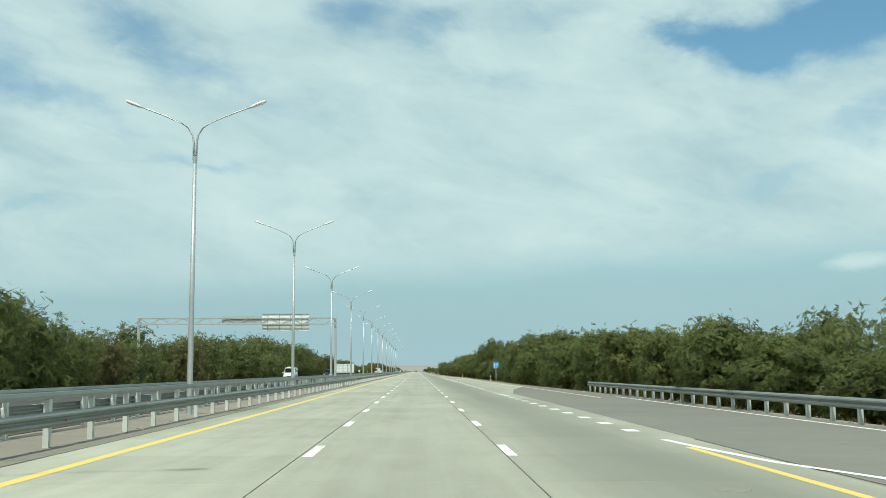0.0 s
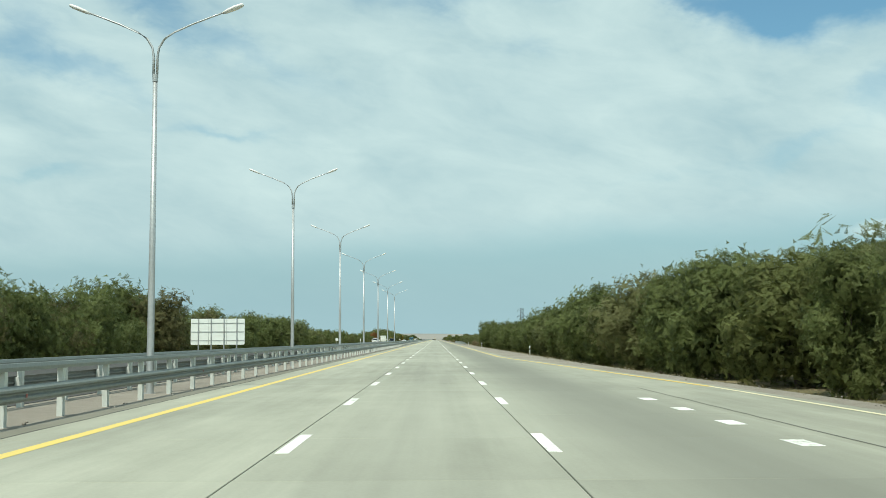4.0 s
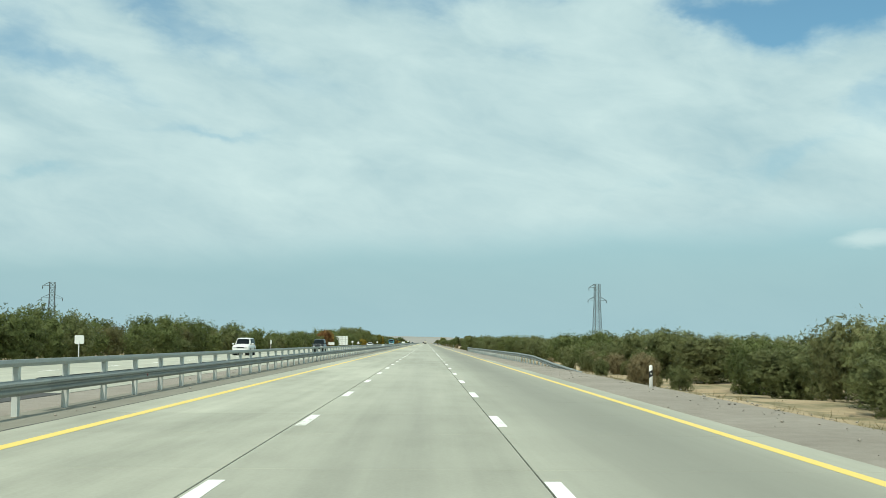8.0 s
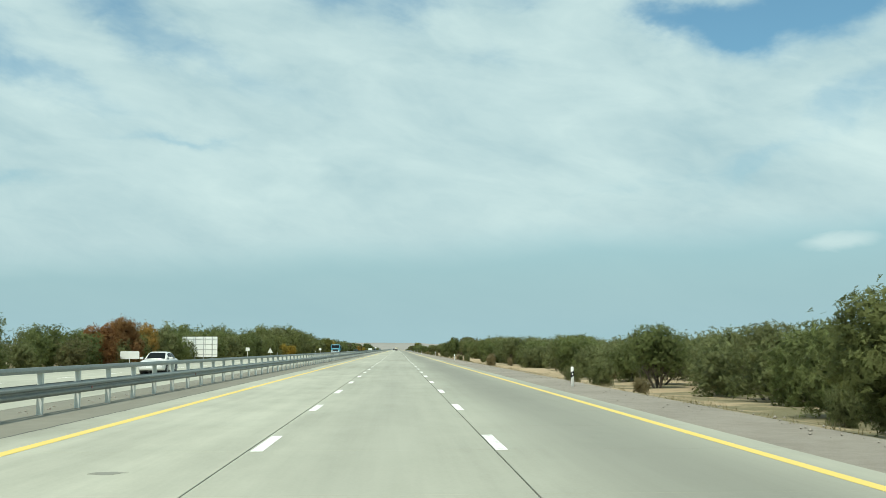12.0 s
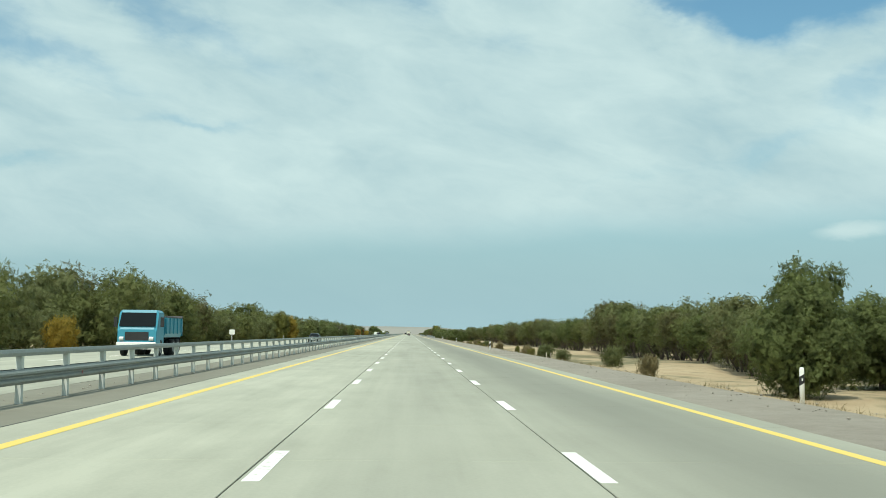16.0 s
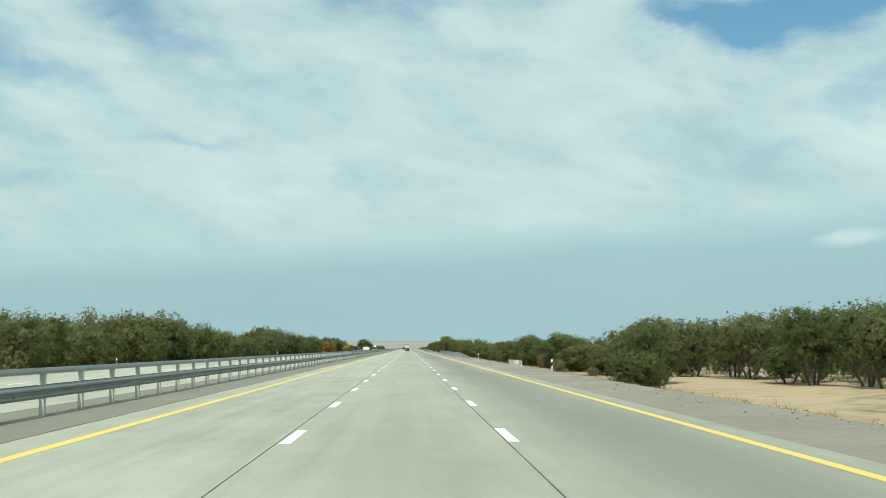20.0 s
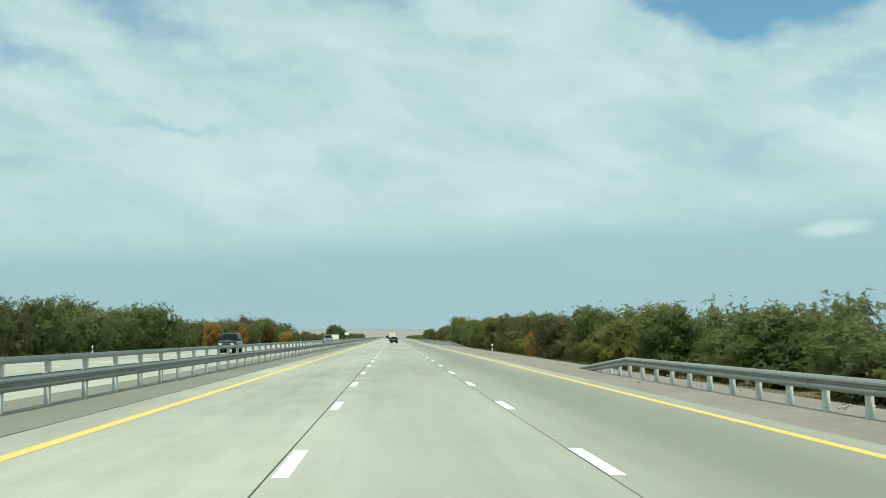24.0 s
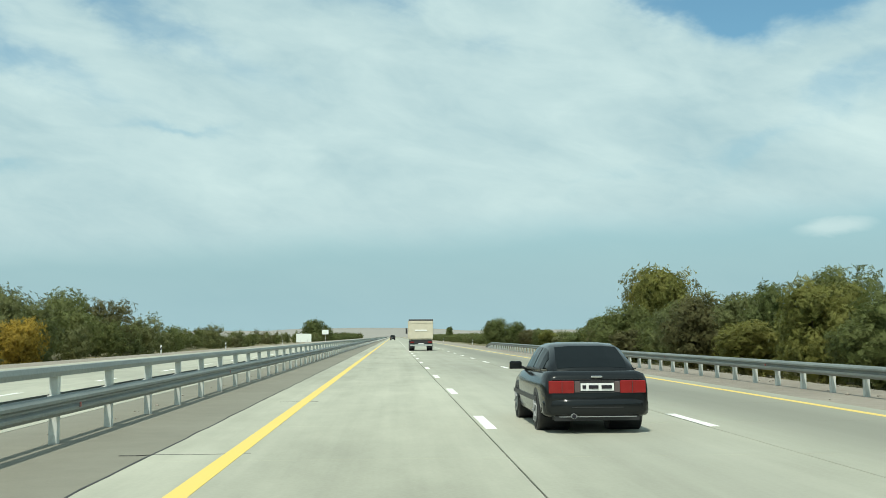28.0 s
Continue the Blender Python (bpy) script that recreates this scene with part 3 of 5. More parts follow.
def median_barrier(y0, y1, line, sides, gap=None):
    """A two-rail barrier; sides: +1 for the rails that face our lanes, -1 for the others; gap: a stretch with no upper rail."""
    ob = thing("median_barrier", "galvanised two-rail steel crash barrier on the median", "crash barrier", "median barriers")
    ys = np.linspace(y0, y1, max(2, int((y1 - y0) / 12) + 1))
    pts = [(y, at_y(line, y)) for y in ys]
    for s in sides:
        part("lower_beam", beam(Geo(), pts, 0.56, 0.31, 0.085, s, s * 0.10), SHADED_ZINC, ob, smooth=False)
    runs = [(y0, y1)] if not gap else [(y0, gap[0]), (gap[1], y1)]
    for a, b in runs:
        seg = [(y, at_y(line, y)) for y in np.linspace(a, b, max(2, int((b - a) / 12) + 1))]
        g = Geo().loft([[(x - 0.075, y, 0.98), (x + 0.075, y, 0.98), (x + 0.082, y, 1.05), (x + 0.06, y, 1.12), (x - 0.06, y, 1.12), (x - 0.082, y, 1.05)] for y, x in seg])
        part("upper_beam", g, SHADED_ZINC, ob)
    n = round((y1 - y0) / 3.0)
    for i in range(n):
        y = y0 + (i + 0.5) * 3.0
        x = at_y(line, y)
        p = part("post", TALL_POST, None, ob, at=(x, y, 0))
        for s in sides:
            part("spacer", BRACKET, None, p, at=(s * 0.055, 0, 0))
        if i % 5 == 2:
            r = part("reflector", REFLECTOR, None, ob, "small red reflector", at=(x + 0.199, y + 0.6, 0.53))
            r.rotation_euler = (0, 0, math.pi)
    return ob


for y in range(-60, 480, 90):
    median_barrier(y, min(y + 90, 480), NEAR, (1,))
    median_barrier(y, min(y + 90, 480), ((START, -9.35), (440, -9.35), (530, -9.2)), (-1,))
for y in range(480, 1920, 120):
    median_barrier(y, y + 120, NEAR, (1, -1), (666, 678) if y == 600 else None)
far = thing("median_barrier", "galvanised two-rail steel crash barrier, far along the median", "crash barrier", "median barriers")
g = Geo()
beam(g, [(y, at_y(NEAR, y)) for y in (1920, 2300, END)], 0.56, 0.31, 0.085, 1, 0.10)
part("lower_beam", g, SHADED_ZINC, far)
g = Geo()
for y0 in (1920, 2310):
    g.box(-8.38, -8.22, y0, y0 + 389, 1.0, 1.12)
part("upper_beam", g, SHADED_ZINC, far)
g = Geo()
for y in np.arange(1921.5, END, 3.0):
    g.box(-8.36, -8.24, y - 0.06, y + 0.06, -0.05, 1.0)
part("far_posts", g, SUNLIT_ZINC, far, kind="stuff")


# ---- roadside barriers ----
def side_barrier(points, label):
    """A one-rail barrier along points (y, x, drop): drop lowers the rail into the ground at an end."""
    ob = thing("roadside_barrier", label, "crash barrier", "roadside barriers")
    g = Geo()
    ring = beam_profile(0.58, 0.31, 0.085, -1)
    g.loft([[(x - 0.10 + a, y, b - d) for a, b in ring] for y, x, d in points])
    part("beam", g, SHADED_ZINC, ob)
    ys, xs, ds = zip(*points)
    n = int((ys[-1] - ys[0]) / 2.0)
    for i in range(n + 1):
        y = ys[0] + 2.0 * i
        d = float(np.interp(y, ys, ds))
        if d < 0.55:
            p = part("post", LOW_POST, None, ob, at=(float(np.interp(y, ys, xs)), y, -d))
            part("spacer", BRACKET, None, p, at=(-0.055, 0, 0))
        if i % 6 == 3 and d < 0.05:
            part("reflector", REFLECTOR, None, ob, "small red reflector", at=(float(np.interp(y, ys, xs)) - 0.188, y + 0.5, 0.58))


side_barrier([(-58, 12.75, 0), (20, 12.7, 0), (60, 12.55, 0), (76, 12.5, 0)], "galvanised steel crash barrier beside the slip road")
side_barrier([(516, 9.3, 0.75), (526, 8.9, 0.45), (536, 8.6, 0.1), (546, 8.35, 0), (600, 8.2, 0), (652, 8.25, 0), (663, 8.6, 0.7)], "galvanised steel crash barrier with ends sloping into the shoulder")
side_barrier([(1288, 9.3, 0.75), (1300, 9.0, 0.4), (1312, 8.7, 0.05), (1330, 8.4, 0), (1408, 8.3, 0), (1420, 8.6, 0.7)], "galvanised steel crash barrier with sloping ends by the scrub")
side_barrier([(1514, 9.8, 0.75), (1526, 9.2, 0.35), (1538, 8.6, 0), (1552, 8.25, 0), (1600, 8.1, 0), (1668, 8.1, 0), (1722, 8.3, 0), (1730, 8.6, 0.25), (1740, 9.1, 0.75)], "galvanised steel crash barrier in front of the trees")


# ---- street lamps ----
def build_lamps():
    ob = thing("street_lamp", "tall galvanised street lamp with two curved arms", "street lamp", "lamps on the median")
    part("pole", Geo().tube([(0, 0, -0.1), (0, 0, 0.1), (0, 0, 4.0), (0, 0, 9.4)], [0.13, 0.115, 0.095, 0.07], 12), POLE, ob, smooth=True)
    part("base_flange", Geo().tube([(0, 0, -0.02), (0, 0, 0.05)], 0.2, 12), POLE, ob)
    part("collar", Geo().tube([(0, 0, 9.3), (0, 0, 9.52)], 0.085, 10), POLE, ob)
    for s in (-1, 1):
        path = [(0.05 * s, 0, 9.4), (0.055 * s, 0, 10.05), (0.10 * s, 0, 10.35), (0.26 * s, 0, 10.62), (0.55 * s, 0, 10.82), (1.1 * s, 0, 11.07), (1.7 * s, 0, 11.30), (2.05 * s, 0, 11.43)]
        arm = part("arm", Geo().tube(path, [0.04, 0.04, 0.036, 0.034, 0.032, 0.03, 0.028, 0.028], 8), POLE, ob, smooth=True)
        ring = lambda t, w, h: [(s * (2.0 + 0.62 * t) + 0.0, a * w, 11.40 + 0.25 * t + b * h) for a, b in ((-1, 0), (-0.7, 0.8), (0, 1), (0.7, 0.8), (1, 0), (0.6, -0.6), (-0.6, -0.6))]
        rings = [ring(0, 0.05, 0.04), ring(0.2, 0.10, 0.07), ring(0.6, 0.14, 0.08), ring(0.9, 0.12, 0.07), ring(1.0, 0.05, 0.04)]
        part("lamp_head", Geo().loft(rings), WHITE, arm, "pale lamp head", smooth=True)
    return ob


lamp = build_lamps()
for n in range(-1, 15):
    where = pose(-8.0, 10.13 + 31.21 * n - {1: 1.9, 2: 0.7}.get(n, 0.0), -0.05)
    if n == -1:
        lamp.matrix_basis = where
    else:
        copy_thing(lamp, where)


# ---- gantry ----
def build_gantry():
    ob = thing("sign_gantry", "pale steel truss gantry carrying sign panels seen from behind", "gantry", at=(0, 110.5, 0))
    x0, x1, za, zb = -28.2, -8.1, 6.35, 6.95
    for x in (x0, x1):
        part("leg", Geo().box(x - 0.12, x + 0.12, -0.12, 0.12, -0.3, zb + 0.08, 0.02), POLE, ob)
        part("foot", Geo().box(x - 0.3, x + 0.3, -0.3, 0.3, -0.3, 0.06, 0.02), CONCRETE, ob)
    for z in (za, zb):
        for y in (-0.3, 0.3):
            part("chord", Geo().box(x0, x1, y - 0.05, y + 0.05, z - 0.05, z + 0.05), POLE, ob)
    n = 18
    for y in (-0.3, 0.3):
        for i in range(n):
            a, b = x0 + (x1 - x0) * i / n, x0 + (x1 - x0) * (i + 1) / n
            part("brace", Geo().bar((a, y, za if i % 2 else zb), (b, y, zb if i % 2 else za), 0.05), POLE, ob)
    panel = part("sign_panel", Geo().box(-15.7, -10.9, 0.36, 0.40, 5.68, 7.45), SIGN_BACK, ob, "pale bare back of a wide sign")
    for x in (-15.1, -13.9, -12.8, -11.6):
        part("rib", Geo().box(x - 0.03, x + 0.03, 0.30, 0.36, 5.68, 7.45), SIGN_RIB, panel)
    part("edge_rail", Geo().box(-15.7, -10.9, 0.28, 0.36, 7.38, 7.46), SIGN_RIB, panel)
    part("sign_panel", Geo().box(-19.8, -15.75, 0.36, 0.40, 6.5, 7.2), SIGN_RIB, ob, "grey back of a low sign")


build_gantry()


# ---- signs ----
def sign_post(name, label, x, y, w, h, z, posts=1, ribs=0, face=None, shape="box"):
    """A sign on round posts; z: its lower edge over the road."""
    base = land(x, y)
    ob = thing(name, label, "road sign", at=(x, y, base))
    z -= base
    for i in range(posts):
        px = (i - (posts - 1) / 2) * w / max(1, posts) * 0.95
        part("post", Geo().tube([(px, 0, -0.2), (px, 0, z + (h if ribs else 0.3 * h))], 0.045 if posts < 3 else 0.06, 10), WHITE if posts == 1 else POLE, ob)
    back = face or SIGN_BACK
    if shape == "triangle":
        t = [(-w / 2, z), (w / 2, z), (w * 0.04, z + h), (-w * 0.04, z + h)]
        panel = part("panel", Geo().loft([[(a, 0.05, b) for a, b in t], [(a, 0.08, b) for a, b in t]]), back, ob)
    else:
        c = min(0.08, 0.1 * w)
        t = [(-w / 2 + c, z), (w / 2 - c, z), (w / 2, z + c), (w / 2, z + h - c), (w / 2 - c, z + h), (-w / 2 + c, z + h), (-w / 2, z + h - c), (-w / 2, z + c)]
        panel = part("panel", Geo().loft([[(a, 0.06, b) for a, b in t], [(a, 0.09, b) for a, b in t]]), back, ob)
    for i in range(ribs):
        zz = z + h * (i + 0.5) / ribs
        part("rib", Geo().box(-w / 2 + 0.05, w / 2 - 0.05, 0.02, 0.06, zz - 0.035, zz + 0.035), SIGN_RIB, panel)
    if ribs:
        for px in np.linspace(-w / 2, w / 2, 4)[1:-1]:
            part("seam", Geo().box(px - 0.02, px + 0.02, 0.03, 0.06, z + 0.02, z + h - 0.02), SIGN_RIB, panel)
    return ob, panel, z


def blue_sign():
    ob, panel, z = sign_post("lane_sign", "square blue sign with white lane-merge arrows on a post", 14.85, 198.3, 1.15, 1.15, 1.9, 1, 0, BLUE_SIGN)
    g = Geo()
    for x in (-0.22, 0.2):
        g.box(x - 0.05, x + 0.05, 0.048, 0.058, z + 0.18, z + 0.72)
    part("arrow_shaft", g, WHITE, panel)
    for x in (-0.22, 0.2):
        tri = [(x - 0.15, z + 0.70), (x + 0.15, z + 0.70), (x, z + 0.98)]
        part("arrow_head", Geo().loft([[(a, 0.058, b) for a, b in tri], [(a, 0.048, b) for a, b in tri]]), WHITE, panel)
    part("border", Geo().box(-0.52, 0.52, 0.05, 0.058, z + 0.06, z + 0.09), WHITE, panel)


blue_sign()
for label, x, y, w, h, z, posts, ribs in (
        ("small square sign seen from behind on one post", -25.3, 212.8, 0.75, 0.75, 1.25, 1, 0),
        ("large pale direction board seen from behind, on posts", -22.3, 340.0, 5.6, 2.7, 1.05, 4, 3),
        ("white square sign seen from behind on one post", -29.1, 549.1, 0.8, 0.75, 1.15, 1, 0),
        ("narrow sign seen edge-on on a thin post", -30.8, 674.2, 0.25, 0.9, 0.9, 1, 0),
        ("wide low white sign seen from behind on a post", -30.7, 810.0, 2.2, 0.9, 0.45, 1, 0),
        ("large pale direction board with a grid of ribs, seen from behind", -31.8, 860.0, 5.8, 3.3, 0.3, 4, 4),
        ("small white sign seen from behind on one post", -30.2, 905.0, 0.8, 0.7, 1.2, 1, 0),
        ("white square sign seen from behind on one post", -28.0, 1082.0, 0.85, 0.8, 1.05, 1, 0),
        ("small pale board seen from behind by the far trees", -30.6, 1925.0, 4.6, 2.6, -0.2, 2, 0),
        ("small white sign on a tall thin post", -24.4, 1930.0, 2.0, 1.4, 2.2, 1, 0)):
    sign_post("sign", label, x, y, w, h, z, posts, ribs)
sign_post("warning_sign", "triangular warning sign seen from behind on one post", -30.4, 945.8, 1.25, 1.1, 0.7, 1, 0, None, "triangle")


# ---- delineator posts ----
def build_delineator():
    ob = thing("delineator_post", "white plastic delineator post with a slanting black band", "delineator", "delineators on the shoulder")
    oval = lambda z, r: [(r * math.cos(a), 0.45 * r * math.sin(a), z) for a in (2 * math.pi * k / 10 for k in range(10))]
    part("body", Geo().loft([oval(-0.15, 0.065), oval(0.98, 0.062), oval(1.03, 0.045)]), WHITE, ob, smooth=True)
    band = part("band", Geo().loft([[(x, y, 0.62 + 0.6 * x) for x, y, z in oval(0, 0.067)], [(x, y, 0.84 + 0.6 * x) for x, y, z in oval(0, 0.066)]]), BLACK, ob, "black slanting band")
    part("reflector", Geo().box(-0.016, 0.016, -0.034, -0.029, 0.70, 0.76), WHITE, band)
    return ob


post = build_delineator()
for i, (x, y) in enumerate(((10.9, 155.0), (10.5, 241.0), (10.0, 338.0), (8.8, 423.5), (8.55, 495.0), (7.5, 727.0), (8.1, 828.0), (9.5, 938.0), (7.95, 1018.5), (8.45, 1106.5), (8.85, 1203.6), (8.3, 1263.0), (8.9, 1469.5), (9.8, 1775.0), (9.4, 1870.0))):
    m = pose(x, y, -0.24)
    if i:
        copy_thing(post, m)
    else:
        post.matrix_basis = m
for y in (602, 700, 905, 1010, 1118, 1228, 1340, 1452, 1560, 1648, 1692, 1730, 1800):
    copy_thing(post, pose(-24.6, y + 4, -0.2))

# short white stakes on the verge
stake = Geo().box(-0.035, 0.035, -0.035, 0.035, -0.2, 0.75, 0.01).mesh("stake", WHITE)
for i in range(12):
    x, y = 10.1 + 0.02 * i, 1233.0 + 1.25 * i
    ob = tagged(new("stake", stake), "short white wooden stake in a row on the verge", "stake", "stakes on the verge")
    ob.location, ob.scale = (x, y, land(x, y) + 0.05), (0.85, 0.85, 0.55)
PALE_WOOD = plain("pale wood", (0.52, 0.46, 0.36), 0.8, 0, 0.15)
wood_stake = Geo().box(-0.035, 0.035, -0.035, 0.035, -0.2, 0.75, 0.01).mesh("stake", PALE_WOOD)
for x, y, s in ((10.5, 994.6, 0.62), (10.95, 995.3, 0.68)):
    ob = tagged(new("stake", wood_stake), "pale wooden stake in a pair on the sandy verge", "stake", "pair of stakes")
    ob.location, ob.scale = (x, y, land(x, y)), (0.8, 0.8, s)


# ---- pylons ----
def build_pylon(x, y, top):
    base = land(x, y) - 0.1
    ob = thing("power_pylon", "grey steel lattice power pylon above the scrub", "pylon", "power pylons", at=(x, y, base), turn=12)
    h = top - base
    half = lambda z: 0.98 * (1 - z / h) + 0.38 * (z / h) if z < h * 0.72 else 0.52
    corners = ((-1, -1), (1, -1), (1, 1), (-1, 1))
    levels = [h * k / 13 for k in range(14)]
    for cx, cy in corners:
        part("leg", Geo().tube([(cx * half(z), cy * half(z), z) for z in levels], 0.058, 4), PYLON, ob)
    for i in range(13):
        a, b = levels[i], levels[i + 1]
        g = Geo()
        for k in range(4):
            p, q = corners[k], corners[(k + 1) % 4]
            if i % 2:
                p, q = q, p
            g.bar((p[0] * half(a), p[1] * half(a), a), (q[0] * half(b), q[1] * half(b), b), 0.045)
            g.bar((q[0] * half(a), q[1] * half(a), a), (p[0] * half(b), p[1] * half(b), b), 0.04)
            g.bar((p[0] * half(b), p[1] * half(b), b), (q[0] * half(b), q[1] * half(b), b), 0.035)
        part("lattice", g, PYLON, ob)
    for z, w, sides in ((h * 0.77, 2.1, (-1, 1)), (h * 0.95, 1.9, (-1,))):
        for s in sides:
            g = Geo()
            for yy in (-0.5, 0.5):
                g.bar((s * 0.5, yy, z), (s * w, 0, z - 0.05), 0.07)
                g.bar((s * 0.5, yy, z + 0.75), (s * w, 0, z), 0.06)
            arm = part("cross_arm", g, PYLON, ob)
            part("insulator", Geo().tube([(s * w, 0, z), (s * w, 0, z - 0.35), (s * w, 0, z - 0.7)], [0.05, 0.09, 0.05], 6), PYLON, arm)


build_pylon(37.6, 688.8, 14.5)
build_pylon(-76.9, 679.3, 13.3)


# ---- vehicles ----
GLASS = plain("tinted car glass", (0.012, 0.016, 0.018), 0.06, 0, 0.1)
TYRE = plain("tyre rubber", (0.018, 0.018, 0.018), 0.85, 0, 0.2)
RIM = plain("steel rim", (0.30, 0.31, 0.31), 0.5, 0.3, 0.1)
CHROME = plain("bright trim", (0.65, 0.66, 0.66), 0.15, 0.9, 0.05)
GLASS.node_tree.nodes["Principled BSDF"].inputs["Specular IOR Level"].default_value = 0.3
GLASS.node_tree.nodes["Principled BSDF"].inputs["IOR"].default_value = 1.12
INK = plain("matte black print", (0.03, 0.03, 0.035), 1.0, 0, 0.1)
INK.node_tree.nodes["Principled BSDF"].inputs["Specular IOR Level"].default_value = 0.0
TAIL = plain("red tail light", (0.21, 0.009, 0.009), 0.15, 0, 0.15)
SMOKED = plain("smoky lamp lens", (0.10, 0.075, 0.075), 0.12, 0, 0.1)
LENS = plain("clear lamp lens", (0.62, 0.63, 0.62), 0.12, 0.2, 0.1)
PLATE = plain("plate", (0.72, 0.73, 0.72), 0.4, 0, 0.04)


def paint(name, colour, rough=0.12):
    T = surface(name, rough)
    dust = T.noise(T.object, 3.0, 5)
    T.link(T.mix(T.math("MULTIPLY", dust, 0.012), (*colour, 1), (0.30, 0.28, 0.24, 1)), T.bsdf.inputs["Base Color"])
    T.bsdf.inputs["Specular IOR Level"].default_value = 0.35
    return T.mat


def hull(stations):
    """Rings of a car's lower body from (y, top, half width, bottom)."""
    rings = []
    for y, t, w, b in stations:
        h = t - b
        right = [(w * 0.90, b), (w * 0.985, b + 0.10 * h), (w, b + 0.35 * h), (w, b + 0.62 * h), (w * 0.975, b + 0.84 * h), (w * 0.92, b + 0.955 * h), (w * 0.80, t)]
        rings.append([(x, y, z) for x, z in right] + [(-x, y, z) for x, z in reversed(right)])
    return rings


def cabin(stations, grow=0.0):
    """Rings of a car's glass house from (y, foot, foot half width, top, top half width)."""
    rings = []
    for y, f, fw, t, tw in stations:
        right = [(fw + grow, f), (tw + (fw - tw) * 0.45 + grow, f + (t - f) * 0.55), (tw + grow, t - 0.05), (tw - 0.08, t - 0.008 + grow), (tw * 0.45, t + 0.012 + grow)]
        rings.append([(x, y, z) for x, z in right] + [(-x, y, z) for x, z in reversed(right)])
    return rings


TYRE_MESHES = {}


def wheel(parent, x, y, r, w):
    side = 1 if x > 0 else -1
    key = (r, w, side)
    if key not in TYRE_MESHES:
        t = Geo().disc(-w / 2, w / 2, 0, 0, r, 24).mesh("tyre", TYRE, True)
        g = Geo().disc(side * w / 2 - 0.012, side * w / 2 + 0.012, 0, 0, r * 0.62, 20)
        for k in range(5):
            a = 2 * math.pi * k / 5
            g.bar((side * (w / 2 + 0.012), 0, 0), (side * (w / 2 + 0.012), r * 0.55 * math.cos(a), r * 0.55 * math.sin(a)), 0.035)
        TYRE_MESHES[key] = (t, g.mesh("rim", RIM))
    ob = part("wheel", TYRE_MESHES[key][0], None, parent, at=(x, y, r))
    part("rim", TYRE_MESHES[key][1], None, ob)
    return ob


SEDAN_BODY = ((0.0, 0.62, 0.72, 0.34), (0.03, 0.86, 0.785, 0.29), (0.10, 0.945, 0.81, 0.26), (0.5, 0.965, 0.83, 0.22), (1.5, 0.955, 0.845, 0.19), (2.9, 0.93, 0.845, 0.19),
              (3.4, 0.89, 0.83, 0.2), (4.15, 0.79, 0.80, 0.22), (4.40, 0.70, 0.75, 0.26), (4.48, 0.55, 0.68, 0.30))
SEDAN_CABIN = ((0.30, 0.955, 0.66, 0.965, 0.64), (0.62, 0.95, 0.72, 1.13, 0.64), (1.05, 0.95, 0.765, 1.335, 0.585), (1.45, 0.95, 0.775, 1.385, 0.575), (2.2, 0.94, 0.775, 1.385, 0.575),
               (2.55, 0.935, 0.77, 1.33, 0.585), (3.22, 0.90, 0.72, 0.925, 0.68))
TALL_BODY = ((0.0, 0.85, 0.80, 0.45), (0.05, 1.08, 0.87, 0.42), (0.3, 1.14, 0.91, 0.38), (1.5, 1.15, 0.92, 0.36), (3.3, 1.14, 0.92, 0.36), (3.6, 1.13, 0.91, 0.36), (4.45, 1.06, 0.89, 0.40), (4.65, 0.96, 0.85, 0.45), (4.72, 0.72, 0.80, 0.5))
TALL_CABIN = ((0.06, 1.12, 0.80, 1.20, 0.76), (0.26, 1.13, 0.84, 1.78, 0.70), (0.7, 1.13, 0.86, 1.86, 0.70), (2.4, 1.13, 0.86, 1.85, 0.70), (2.75, 1.13, 0.85, 1.76, 0.70), (3.42, 1.12, 0.82, 1.16, 0.78))
VAN_BODY = ((0.0, 0.9, 0.9, 0.4), (0.04, 1.3, 0.96, 0.36), (0.3, 1.36, 0.98, 0.34), (3.6, 1.36, 0.98, 0.34), (4.1, 1.22, 0.97, 0.34), (4.75, 1.02, 0.92, 0.38), (4.95, 0.85, 0.88, 0.42), (5.0, 0.6, 0.82, 0.46))
VAN_CABIN = ((0.02, 1.33, 0.94, 1.5, 0.90), (0.10, 1.34, 0.95, 2.02, 0.86), (0.4, 1.34, 0.95, 2.14, 0.84), (3.0, 1.34, 0.95, 2.14, 0.84), (3.4, 1.34, 0.95, 2.04, 0.82), (4.15, 1.20, 0.90, 1.26, 0.88))
# stretches along each form that hold the rear window, the windscreen and the side windows
PANES = {"sedan": ((0.36, 1.02), (2.58, 3.18), ((0.78, 1.62), (1.70, 2.66))), "tall": ((0.09, 0.25), (2.79, 3.38), ((0.32, 1.0), (1.08, 1.75), (1.83, 2.78))), "van": ((0.03, 0.098), (3.44, 4.1), ((2.45, 3.45),))}


